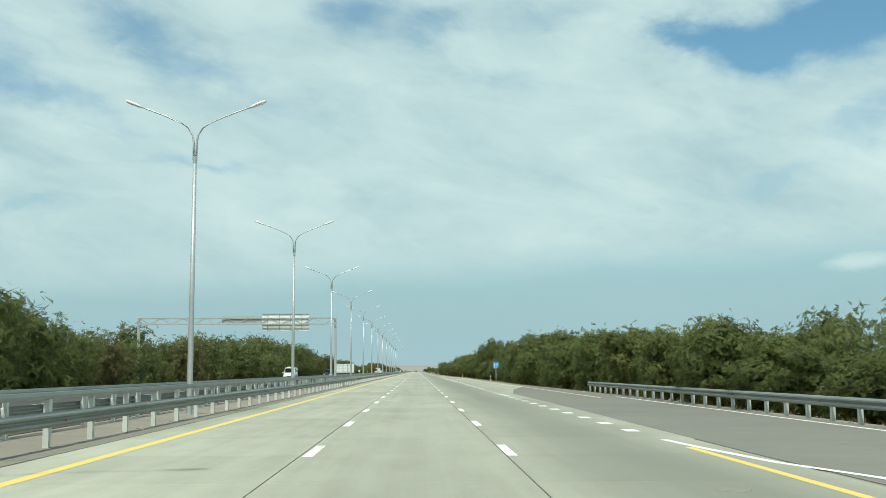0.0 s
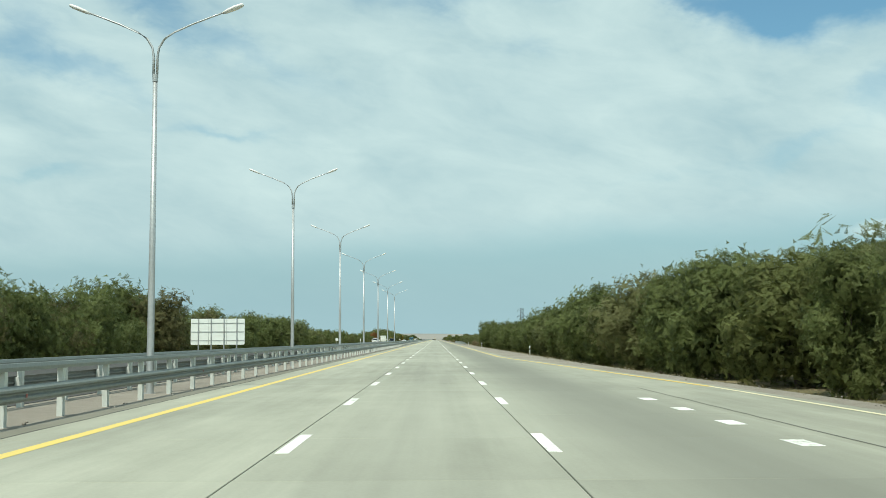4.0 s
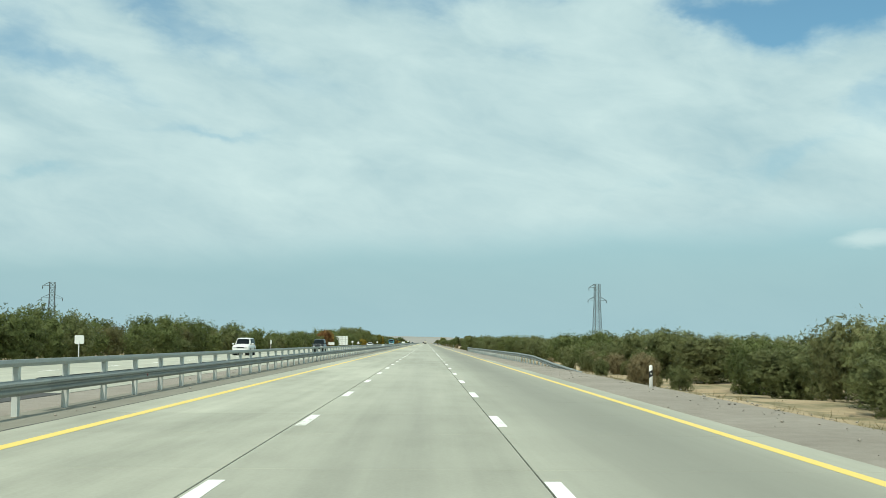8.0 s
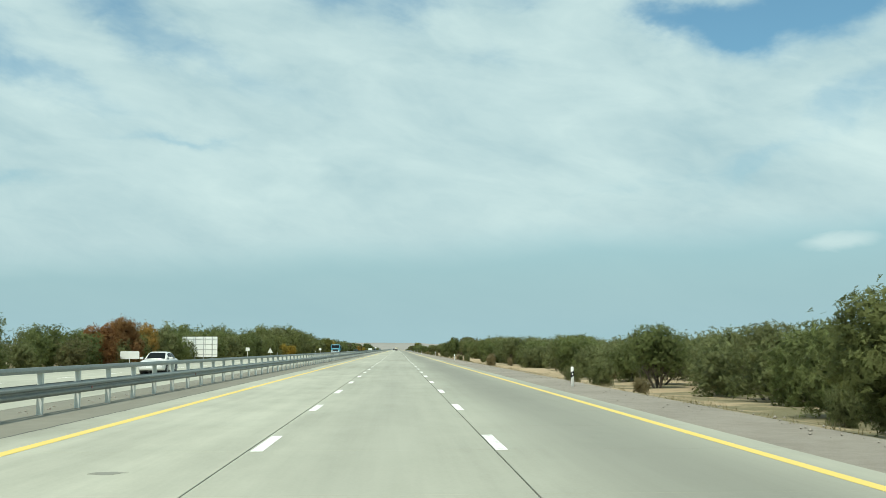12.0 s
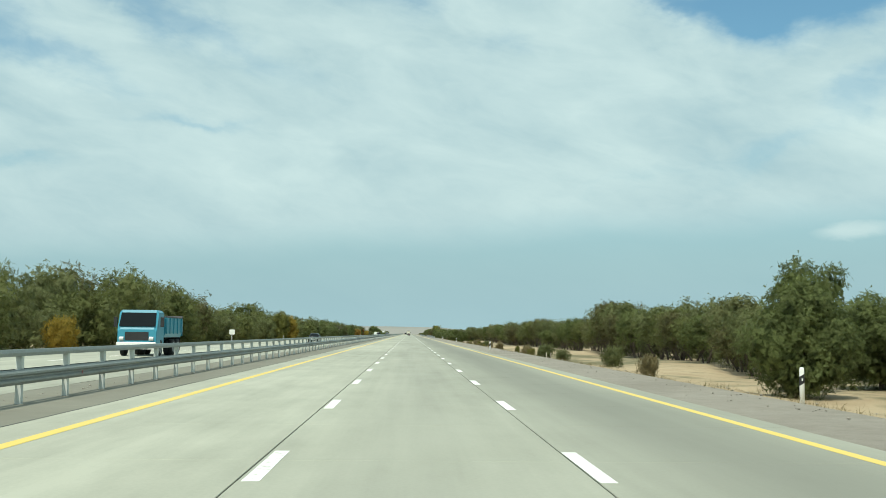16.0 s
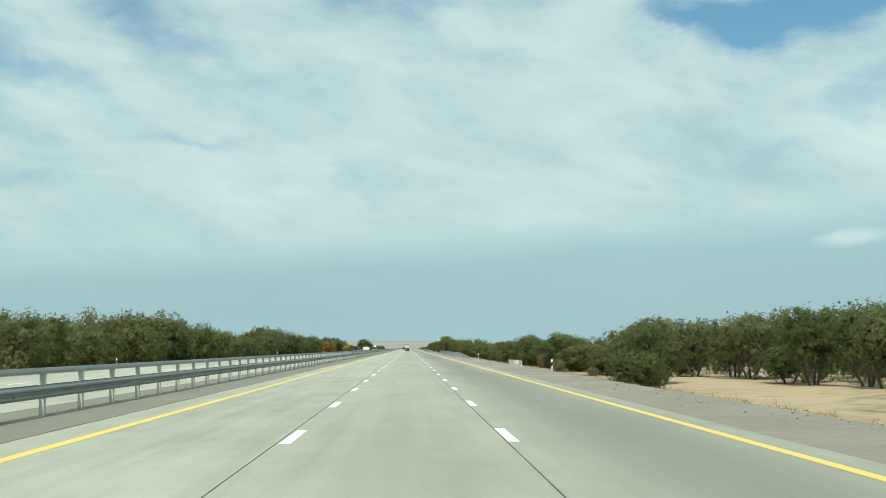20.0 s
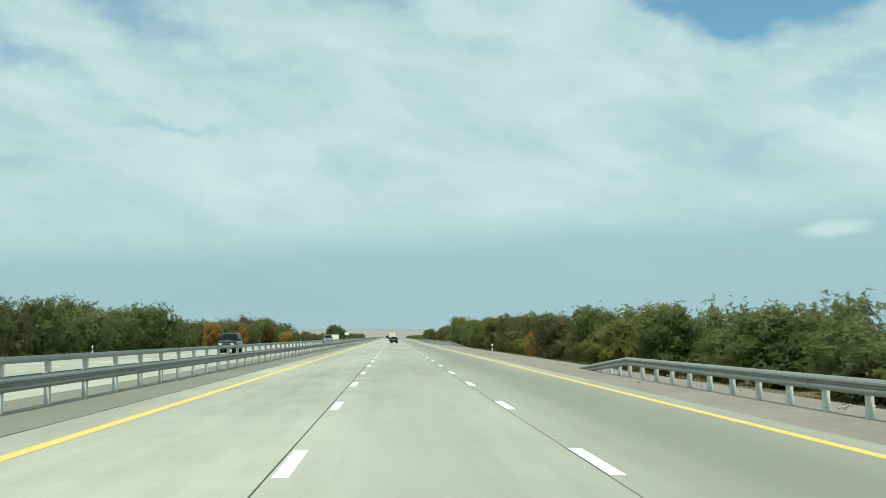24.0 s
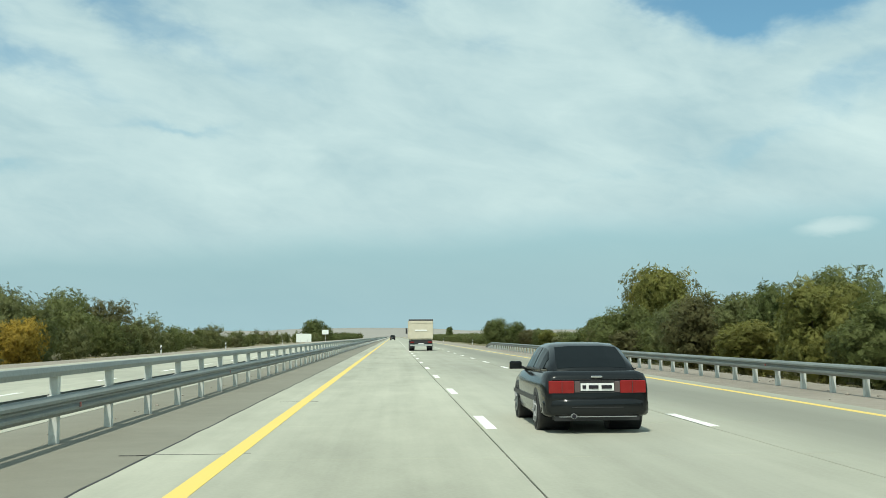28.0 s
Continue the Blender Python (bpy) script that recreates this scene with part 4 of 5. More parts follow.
def glass_panel(house, y0, y1, side):
    """A pane that follows the glass house between y0 and y1; side: -1 or 1, 0 for a pane across the car."""
    ys = [s[0] for s in house]
    stops = sorted({y0, y1, *(y for y in ys if y0 < y < y1), (y0 + y1) / 2})
    rings = []
    for y in stops:
        f, fw, t, tw = (float(np.interp(y, ys, [s[k] for s in house])) for k in (1, 2, 3, 4))
        if side:
            p = lambda k, o: (side * (fw + (tw - fw) * k * 1.0 + o), y, f + 0.02 + (t - 0.05 - f - 0.02) * k)
            hi = 0.94
            mid = (side * (tw + (fw - tw) * 0.45 + 0.008), y, f + (t - f) * 0.55)
            rings.append([p(0.04, 0.008), mid, p(hi, 0.008), p(hi, -0.02), (mid[0] - side * 0.03, y, mid[2]), p(0.04, -0.02)])
        else:
            w, m = tw - 0.085, tw * 0.45
            rings.append([(-w, y, t + 0.000), (-m, y, t + 0.020), (m, y, t + 0.020), (w, y, t + 0.000), (w, y, t - 0.03), (m, y, t - 0.02), (-m, y, t - 0.02), (-w, y, t - 0.03)])
    return Geo().loft(rings)


def vehicle(name, label, category, x, y, turn, colour, form="sedan", rack=False):
    """A car of one of three forms; its origin is on the road under the tail's middle."""
    ob = thing(name, label, category, "traffic", at=(x, y, 0.004), turn=turn)
    body, house = {"sedan": (SEDAN_BODY, SEDAN_CABIN), "tall": (TALL_BODY, TALL_CABIN), "van": (VAN_BODY, VAN_CABIN)}[form]
    length = body[-1][0]
    part("body", Geo().loft(hull(body)), colour, ob, smooth=True)
    part("roof", Geo().loft(cabin(house)), colour, ob, smooth=True)
    back, front, sides = PANES[form]
    part("rear_window", glass_panel(house, *back, 0), GLASS, ob, "dark tinted glass")
    part("windscreen", glass_panel(house, *front, 0), GLASS, ob, "dark tinted glass")
    for s in (-1, 1):
        for y0, y1 in sides:
            part("side_window", glass_panel(house, y0, y1, s), GLASS, ob, "dark tinted glass")
    r, ww = (0.31, 0.19) if form == "sedan" else (0.36, 0.24)
    tx = body[3][2] - ww / 2 + 0.015
    f0, f1 = (0.93, length - 0.90) if form == "sedan" else (0.95, length - 0.95)
    for yy in (f0, f1):
        for s in (-1, 1):
            wheel(ob, s * tx, yy, r, ww)
            arch = Geo().disc(s * (body[3][2] - 0.25) - 0.26, s * (body[3][2] - 0.25) + 0.26, yy, r + 0.02, r + 0.055, 22)
            part("wheel_arch", arch, BLACK, ob)
    low = body[3][3]
    for yy, tag in ((-0.05, "rear_bumper"), (length - 0.16, "front_bumper")):
        w = body[1][2] if tag == "rear_bumper" else body[-2][2]
        sign = -1 if tag == "rear_bumper" else 1
        y1 = yy if sign < 0 else yy + 0.22
        lane = [(-w - 0.035, y1 - sign * 0.55), (-w - 0.035, y1 - sign * 0.16), (-w * 0.90, y1 - sign * 0.04), (-w * 0.5, y1), (w * 0.5, y1), (w * 0.90, y1 - sign * 0.04), (w + 0.035, y1 - sign * 0.16), (w + 0.035, y1 - sign * 0.55)]
        inner = lambda px, py: (px * 0.93, py - sign * 0.07)
        rings = [[(px * 0.965, py - sign * 0.035, low + 0.05), (px * 0.99, py - sign * 0.01, low + 0.08), (px, py, low + 0.13), (px, py, low + 0.23), (px * 0.995, py - sign * 0.005, low + 0.275), (px * 0.98, py - sign * 0.025, low + 0.31), (px * 0.955, py - sign * 0.06, low + 0.325), (*inner(px, py), low + 0.30), (*inner(px, py), low + 0.06)] for px, py in lane]
        part(tag, Geo().loft(rings), colour, ob, smooth=True)
    t0, t1 = body[1][1], body[-2][1]
    for s in (-1, 1):
        m = house[-1]
        arm = part("mirror", Geo().box(min(s * (m[2] + 0.10), s * (m[2] + 0.32)), max(s * (m[2] + 0.10), s * (m[2] + 0.32)), m[0] - 0.30, m[0] - 0.18, m[3] - 0.01, m[3] + 0.13, 0.025), colour, ob)
        part("stalk", Geo().bar((s * (m[2] - 0.06), m[0] - 0.22, m[3] - 0.03), (s * (m[2] + 0.13), m[0] - 0.24, m[3] + 0.03), 0.05), BLACK, arm)
        part("headlight", Geo().box(min(s * 0.40, s * 0.72), max(s * 0.40, s * 0.72), length - 0.10, length + 0.015, t1 - 0.20, t1 - 0.06, 0.01), LENS, ob)
        if form != "sedan":
            part("tail_light", Geo().box(min(s * 0.74, s * 0.86), max(s * 0.74, s * 0.86), -0.015, 0.1, t0 - 0.25, t0 + 0.02, 0.01), TAIL, ob)
    part("grille", Geo().box(-0.38, 0.38, length - 0.06, length + 0.012, t1 - 0.20, t1 - 0.07), BLACK, ob)
    part("number_plate", Geo().box(-0.26, 0.26, length + 0.055, length + 0.068, low + 0.14, low + 0.25), PLATE, ob)
    if rack:
        part("roof_rack", Geo().box(-0.55, 0.55, 1.9, 2.5, house[2][3] + 0.0, house[2][3] + 0.13, 0.03), WHITE, ob)
    return ob


def black_sedan():
    body = paint("black car paint", (0.008, 0.010, 0.011))
    ob = vehicle("sedan", "black older saloon car with dusty paint and red tail lights", "car", -0.17, 1613.02, 0, body)
    for s in (-1, 1):
        x = lambda a, b: (min(s * a, s * b), max(s * a, s * b))
        lamp = part("tail_light", Geo().box(*x(0.36, 0.755), -0.012, 0.09, 0.625, 0.815, 0.012), TAIL, ob, "red tail light")
        part("lens", Geo().box(*x(0.27, 0.352), -0.008, 0.09, 0.635, 0.805, 0.01), SMOKED, lamp, "smoky reversing lens")
        part("seam", Geo().box(*x(0.545, 0.552), -0.016, 0.05, 0.63, 0.81), BLACK, lamp)
        part("side_trim", Geo().box(*x(0.842, 0.862), 0.75, 3.9, 0.46, 0.53), BLACK, ob)
        part("side_window_frame", Geo().tube([(s * 0.775, 0.75, 0.97), (s * 0.785, 1.5, 0.965), (s * 0.785, 2.5, 0.955), (s * 0.74, 3.1, 0.93)], 0.014, 5), BLACK, ob)
    part("garnish", Geo().box(-0.27, 0.27, -0.006, 0.05, 0.625, 0.815), BLACK, ob)
    plate = part("number_plate", Geo().box(-0.26, 0.26, -0.022, -0.008, 0.66, 0.775), PLATE, ob, "white rear plate with dark characters")
    for x, w in ((-0.205, 0.055), (-0.06, 0.15), (0.145, 0.16)):
        part("plate_bar", Geo().box(x - w / 2, x + w / 2, -0.034, -0.020, 0.69, 0.745), INK, plate)
    part("badge", Geo().box(-0.085, 0.085, 0.004, 0.045, 0.86, 0.888, 0.008), CHROME, ob, "small bright badge on the boot lid")
    part("boot_seam", Geo().box(-0.70, 0.70, 0.012, 0.05, 0.83, 0.838), BLACK, ob)
    part("lower_lip", Geo().box(-0.60, 0.60, -0.048, -0.03, 0.258, 0.270), RIM, ob, "thin bright lip under the bumper")
    part("bumper_groove", Geo().box(-0.40, 0.40, -0.054, -0.045, 0.40, 0.412), BLACK, ob)
    pipe = part("exhaust", Geo().tube([(-0.38, -0.09, 0.275), (-0.38, 0.25, 0.275)], 0.042, 12), RIM, ob)
    # black disc that stands for the shade inside the hollow pipe
    part("mouth", Geo().tube([(-0.38, -0.094, 0.275), (-0.38, -0.08, 0.275)], 0.034, 12), INK, pipe)
    part("valance", Geo().box(-0.66, 0.66, 0.02, 0.30, 0.20, 0.30), BLACK, ob)


black_sedan()
DARK_PAINT = paint("dark grey car paint", (0.009, 0.011, 0.012))
GREY_PAINT = paint("grey car paint", (0.16, 0.18, 0.19))
WHITE_CAR = paint("white car paint", (0.62, 0.63, 0.61))
BLUE_PAINT = paint("blue lorry paint", (0.05, 0.25, 0.34), 0.4)
CREAM = plain("cream tipper paint", (0.55, 0.51, 0.40), 0.5, 0, 0.12, 1.5)
vehicle("van", "white van with a roof rack on the opposite carriageway", "van", -20.6, 181.0, 180, WHITE_CAR, "van", True)
vehicle("car", "dark off-road car on the opposite carriageway", "car", -18.3, 228.0, 180, DARK_PAINT, "tall")
vehicle("car", "white off-road car on the opposite carriageway", "car", -19.0, 575.0, 180, WHITE_CAR, "tall")
vehicle("car", "dark grey off-road car on the opposite carriageway", "car", -15.6, 621.8, 180, DARK_PAINT, "tall")
vehicle("car", "white car on the opposite carriageway", "car", -15.0, 756.0, 180, WHITE_CAR, "sedan")
vehicle("car", "dark saloon car on the opposite carriageway", "car", -14.8, 1081.5, 180, DARK_PAINT, "sedan")
vehicle("car", "dark off-road car on the opposite carriageway", "car", -15.9, 1473.5, 180, DARK_PAINT, "tall")
vehicle("car", "pale grey car on the opposite carriageway", "car", -14.2, 1600.0, 180, GREY_PAINT, "tall")


def lorry(name, label, x, y, turn, cab_paint, box_paint, high):
    """A tipper lorry; its origin is on the road under the tail's middle."""
    ob = thing(name, label, "lorry", "traffic", at=(x, y, 0.004), turn=turn)
    frame_ = part("chassis", Geo().box(-0.42, 0.42, 0.15, 7.2, 0.72, 0.98, 0.02), BLACK, ob)
    top = high
    bed = Geo()
    ring = lambda yy, w, z0, z1: [(-w + 0.12, yy, z0), (w - 0.12, yy, z0), (w, yy, z0 + 0.35), (w, yy, z1), (-w, yy, z1), (-w, yy, z0 + 0.35)]
    bed.loft([ring(0.15, 1.20, 1.12, top), ring(5.0, 1.22, 1.12, top)])
    tub = part("tipper_body", bed, box_paint, ob)
    for yy in (0.6, 1.7, 2.8, 3.9, 4.8):
        for s in (-1, 1):
            part("side_rib", Geo().box(min(s * 1.21, s * 1.27), max(s * 1.21, s * 1.27), yy - 0.06, yy + 0.06, 1.35, top), box_paint, tub)
    gate = part("tailgate", Geo().box(-1.12, 1.12, 0.06, 0.15, 1.25, top - 0.25, 0.01), box_paint, ob)
    part("gate_frame", Geo().box(-1.2, 1.2, 0.04, 0.16, top - 0.25, top - 0.05), box_paint, gate)
    part("gate_rib", Geo().box(-0.62, 0.62, 0.03, 0.06, top - 1.05, top - 0.90, 0.01), WHITE, gate)
    for s in (-1, 1):
        part("gate_post", Geo().box(min(s * 1.05, s * 1.2), max(s * 1.05, s * 1.2), 0.03, 0.12, 1.2, top - 0.1), box_paint, gate)
    part("rolled_cover", Geo().tube([(-1.24, 0.3, top + 0.05), (1.24, 0.3, top + 0.05)], 0.11, 8), BLACK, tub)
    part("cover_rail", Geo().box(-1.24, 1.24, 0.2, 4.9, top - 0.02, top + 0.06), BLACK, tub)
    cabg = Geo()
    sec = lambda yy, w, z0, z1: [(-w, yy, z0), (w, yy, z0), (w, yy, z1 - 0.15), (w - 0.15, yy, z1), (-w + 0.15, yy, z1), (-w, yy, z1 - 0.15)]
    cabg.loft([sec(5.25, 1.15, 0.75, 2.75), sec(6.7, 1.18, 0.6, 2.78), sec(7.15, 1.17, 0.55, 1.75), sec(7.25, 1.14, 0.5, 1.6)])
    cab = part("cab", cabg, cab_paint, ob)
    part("windscreen", Geo().loft([[(-1.02, 6.76, 2.62), (1.02, 6.76, 2.62), (1.04, 6.80, 2.60), (-1.04, 6.80, 2.60)], [(-1.08, 7.17, 1.80), (1.08, 7.17, 1.80), (1.08, 7.21, 1.78), (-1.08, 7.21, 1.78)]]), GLASS, cab)
    part("front_bumper", Geo().box(-1.16, 1.16, 7.15, 7.38, 0.42, 0.85, 0.04), WHITE, ob)
    part("grille", Geo().box(-0.7, 0.7, 7.24, 7.28, 0.95, 1.45), BLACK, cab)
    for s in (-1, 1):
        part("headlight", Geo().disc(min(s * 0.75, s * 1.02), max(s * 0.75, s * 1.02), 7.3, 1.05, 0.12), LENS, ob)
        part("mirror", Geo().box(min(s * 1.3, s * 1.5), max(s * 1.3, s * 1.5), 6.75, 6.85, 1.75, 2.35, 0.02), BLACK, cab)
        for yy in (1.3, 2.65):
            for xx in (0.78, 1.06):
                wheel(ob, s * xx, yy, 0.50, 0.26)
        wheel(ob, s * 1.03, 6.1, 0.50, 0.28)
        part("mud_flap", Geo().box(min(s * 0.65, s * 1.18), max(s * 0.65, s * 1.18), 0.68, 0.70, 0.28, 1.05), BLACK, ob)
        part("tail_light", Geo().box(min(s * 0.72, s * 1.08), max(s * 0.72, s * 1.08), 0.08, 0.14, 0.82, 0.94), TAIL, ob)
    part("under_run_bar", Geo().box(-1.12, 1.12, 0.10, 0.20, 0.50, 0.64, 0.01), SIGN_RIB, ob)
    part("number_plate", Geo().box(-0.27, 0.27, 0.085, 0.10, 0.66, 0.78), PLATE, ob)
    part("rear_panel", Geo().box(-1.05, 1.05, 0.14, 0.18, 0.70, 1.14), BLACK, ob)


lorry("tipper_lorry", "tipper lorry with a cream body seen from behind", -0.5, 1706.0, 0, WHITE_CAR, CREAM, 3.05)
lorry("blue_lorry", "older blue tipper lorry on the opposite carriageway", -16.4, 984.0, 180, BLUE_PAINT, BLUE_PAINT, 2.35)
vehicle("car", "dark car far ahead on the carriageway", "car", -3.6, 1990.0, 0, DARK_PAINT, "tall")


# ---- trees ----
def mesh_np(name, verts, groups, material, normals=None):
    """A mesh from an array of vertices and arrays of faces."""
    me = bpy.data.meshes.new(name)
    me.vertices.add(len(verts))
    me.vertices.foreach_set("co", np.ascontiguousarray(verts, np.float32).ravel())
    loops = np.concatenate([g.ravel() for g in groups]).astype(np.int32)
    sizes = np.concatenate([np.full(len(g), g.shape[1]) for g in groups]).astype(np.int32)
    me.loops.add(len(loops))
    me.loops.foreach_set("vertex_index", loops)
    me.polygons.add(len(sizes))
    me.polygons.foreach_set("loop_start", np.concatenate([[0], np.cumsum(sizes)[:-1]]).astype(np.int32))
    me.materials.append(material)
    me.update(calc_edges=True)
    if normals is not None:  # leaves of a crown are lit as one soft mass
        me.polygons.foreach_set("use_smooth", np.ones(len(sizes), bool))
        me.normals_split_custom_set_from_vertices(normals)
    return me


def unit(v):
    return v / (np.linalg.norm(v, axis=-1, keepdims=True) + 1e-9)


def ball_arrays(level):
    bm = bmesh.new()
    bmesh.ops.create_icosphere(bm, subdivisions=level, radius=1)
    v = np.array([p.co[:] for p in bm.verts])
    f = np.array([[c.index for c in p.verts] for p in bm.faces])
    bm.free()
    return v, f


BALLS = {1: ball_arrays(1), 2: ball_arrays(2)}


def crown_arrays(seed, height, radius, low, lobes, twigs, per, size, spiky=1.0, core=0.68, fine=2):
    """Leaves on twigs round several uneven lobes, dense foliage inside them. Returns vertices, faces, normals and the lobes."""
    r = np.random.RandomState(seed)
    k = np.arange(lobes)
    ang = k * 2.4 + r.rand(lobes) * 1.2
    lz = low + (height - low) * (0.12 + 0.70 * (k + r.rand(lobes)) / lobes)
    shape = np.sin(np.pi * np.clip((lz - low) / (height - low), 0.18, 0.90)) ** 0.6
    rad = radius * (0.38 + 0.22 * r.rand(lobes)) * (0.66 + 0.34 * shape)
    off = radius * 0.68 * shape * (0.3 + 0.7 * r.rand(lobes))
    cen = np.stack([off * np.cos(ang), off * np.sin(ang), np.minimum(lz, height - rad * 0.85)], -1)
    share = rad**2 / (rad**2).sum()
    pick = r.choice(lobes, twigs, p=share)
    d = unit(r.randn(twigs, 3) + [0, 0, 0.15])
    start = cen[pick] + d * (rad[pick] * r.uniform(0.70, 0.97, twigs))[:, None] * [1, 1, 0.9]
    grow = unit(d + [0, 0, 0.1] + 0.8 * r.randn(twigs, 3))
    length = rad[pick] * r.uniform(0.06, 0.34, twigs) * spiky
    length = np.where(r.rand(twigs) < 0.05, length * 1.7, length)
    s = (np.arange(per)[None, :] + r.rand(twigs, per)) / per
    pos = (start[:, None] + grow[:, None] * (s * length[:, None])[..., None] + r.randn(twigs, per, 3) * size * 0.42).reshape(-1, 3)
    face = np.repeat(d, per, 0)
    a = size * r.uniform(0.6, 1.25, len(pos))
    a = a[:, None]
    n = len(pos)
    out = unit(face + r.randn(n, 3) * 0.4 + [0, 0, 0.1])  # leaves face outwards
    axis = unit(unit(np.cross(out, r.randn(n, 3))) + 0.5 * np.repeat(grow, per, 0))
    flat = unit(np.cross(out, axis))
    b = a * r.uniform(0.42, 0.72, n)[:, None]
    leaf = np.stack([pos - axis * a * 0.35 + flat * b * 0.6, pos - axis * a * 0.5 - flat * b * 0.4, pos + axis * a * 0.5], 1).reshape(-1, 3)
    leaf[:, 2] = np.maximum(leaf[:, 2], 0.03)
    soft = np.repeat(unit(face + out * 1.0), 3, 0)
    bv, bf = BALLS[fine]
    rows, faces, normals = [leaf], [np.arange(3 * n).reshape(-1, 3)], [soft]
    for i in range(lobes):
        rows.append(cen[i] + bv * rad[i] * core * (1 + 0.17 * r.randn(len(bv), 1)) * [1, 1, 0.92])
        faces.append(bf + 3 * n + i * len(bv))
        normals.append(unit(bv + r.randn(len(bv), 3) * 0.5))
    v = np.concatenate(rows)
    v[:, 2] = np.maximum(v[:, 2], 0.03)
    return v, np.concatenate(faces), np.concatenate(normals), cen


def trunk_geo(seed, cen, height, thick, airy=False):
    r = random.Random(seed)
    g = Geo()
    if not airy:
        fork = height * 0.22
        g.tube([(0, 0, -0.5), (0.03, 0, 0.1), (0.05 * r.uniform(-1, 1), 0.05, fork)], [thick * 1.25, thick, thick * 0.8], 8)
        for c in cen:
            m = ((c[0] * 0.45) + r.uniform(-0.1, 0.1), c[1] * 0.45 + r.uniform(-0.1, 0.1), fork + (c[2] - fork) * 0.5)
            g.tube([(0, 0, fork * 0.85), m, tuple(c)], [thick * 0.55, thick * 0.35, thick * 0.12], 6)
        return g
    # several leaning stems, crooked limbs and hanging bare twigs
    stems = 3
    for k in range(stems):
        a = 2 * math.pi * k / stems + r.uniform(-0.4, 0.4)
        p = [(0.12 * math.cos(a), 0.12 * math.sin(a), -0.4)]
        for z in (0.5, 1.1, 1.7):
            p.append((p[-1][0] + 0.28 * math.cos(a) + r.uniform(-0.15, 0.15), p[-1][1] + 0.28 * math.sin(a) + r.uniform(-0.15, 0.15), z))
        g.tube(p, [thick * 0.8, thick * 0.68, thick * 0.58, thick * 0.48], 7)
        for c in list(cen)[k::stems]:
            q = p[2 + r.randrange(2)]
            m = (q[0] + (c[0] - q[0]) * 0.5 + r.uniform(-0.25, 0.25), q[1] + (c[1] - q[1]) * 0.5 + r.uniform(-0.25, 0.25), q[2] + (c[2] - q[2]) * 0.55)
            g.tube([q, m, tuple(c), (c[0] * 1.25, c[1] * 1.25, c[2] + 0.3)], [thick * 0.5, thick * 0.35, thick * 0.2, 0.012], 5)
    for k in range(70):
        c = cen[r.randrange(len(cen))]
        x, y, z = c[0] * r.uniform(0.7, 1.5) + r.uniform(-0.5, 0.5), c[1] * r.uniform(0.7, 1.5) + r.uniform(-0.5, 0.5), min(c[2], r.uniform(1.3, 2.6))
        g.tube([(x, y, z), (x + r.uniform(-0.35, 0.35), y + r.uniform(-0.35, 0.35), z - r.uniform(0.15, 0.4)), (x + r.uniform(-0.6, 0.6), y + r.uniform(-0.6, 0.6), max(0.15, z - r.uniform(0.6, 1.5)))], [0.016, 0.012, 0.006], 3)
    return g


# kinds: full to the ground, airy with visible stems, low and wide scrub
KINDS = []
for seed, height, radius, low, lobes, twigs, per, size, spiky, core in (
        (1, 5.5, 2.5, 0.0, 12, 950, 8, 0.38, 0.9, 0.50), (2, 5.5, 2.2, 0.0, 11, 880, 8, 0.36, 1.0, 0.50), (3, 5.5, 2.8, 0.0, 13, 1000, 8, 0.39, 0.9, 0.50), (4, 5.5, 2.0, 0.0, 11, 840, 8, 0.34, 1.0, 0.48),
        (5, 5.0, 2.5, 1.5, 15, 700, 8, 0.34, 1.1, 0.30), (6, 5.0, 2.8, 1.6, 16, 740, 8, 0.35, 1.1, 0.30), (7, 5.0, 2.4, 1.4, 14, 670, 8, 0.34, 1.1, 0.30),
        (8, 3.0, 2.4, 0.0, 11, 780, 8, 0.30, 1.0, 0.42), (9, 3.0, 2.1, 0.0, 10, 720, 8, 0.29, 1.1, 0.42)):
    v, q, soft, cen = crown_arrays(seed, height, radius, low, lobes, twigs, per, size, spiky, core)
    KINDS.append((height, mesh_np("crown", v, (q,), LEAF, soft), trunk_geo(seed, cen, height, 0.13, low > 1).mesh("trunk", BARK)))
COLOURED = {}


def tree(kind, x, y, height, leaf, label, wide=1.0, name="tree"):
    h, crown, trunk = KINDS[kind]
    key = (kind, leaf.name)
    if key not in COLOURED:
        me = crown.copy()
        me.materials[0] = leaf
        COLOURED[key] = me
    base = land(x, y)
    ob = thing(name, label, "tree" if name == "tree" else "shrub", "roadside " + name + "s", at=(x, y, base - 0.05), turn=rnd.uniform(0, 360))
    s = (height + 0.05) / h
    girth = max(s, 0.75 if name == "tree" and leaf not in (LEAF_GOLD, LEAF_RUST) else s) * wide
    ob.scale = (girth * rnd.uniform(0.9, 1.1), girth * rnd.uniform(0.9, 1.1), s)
    part("trunk", trunk, None, ob)
    part("crown", COLOURED[key], None, ob)
    return ob


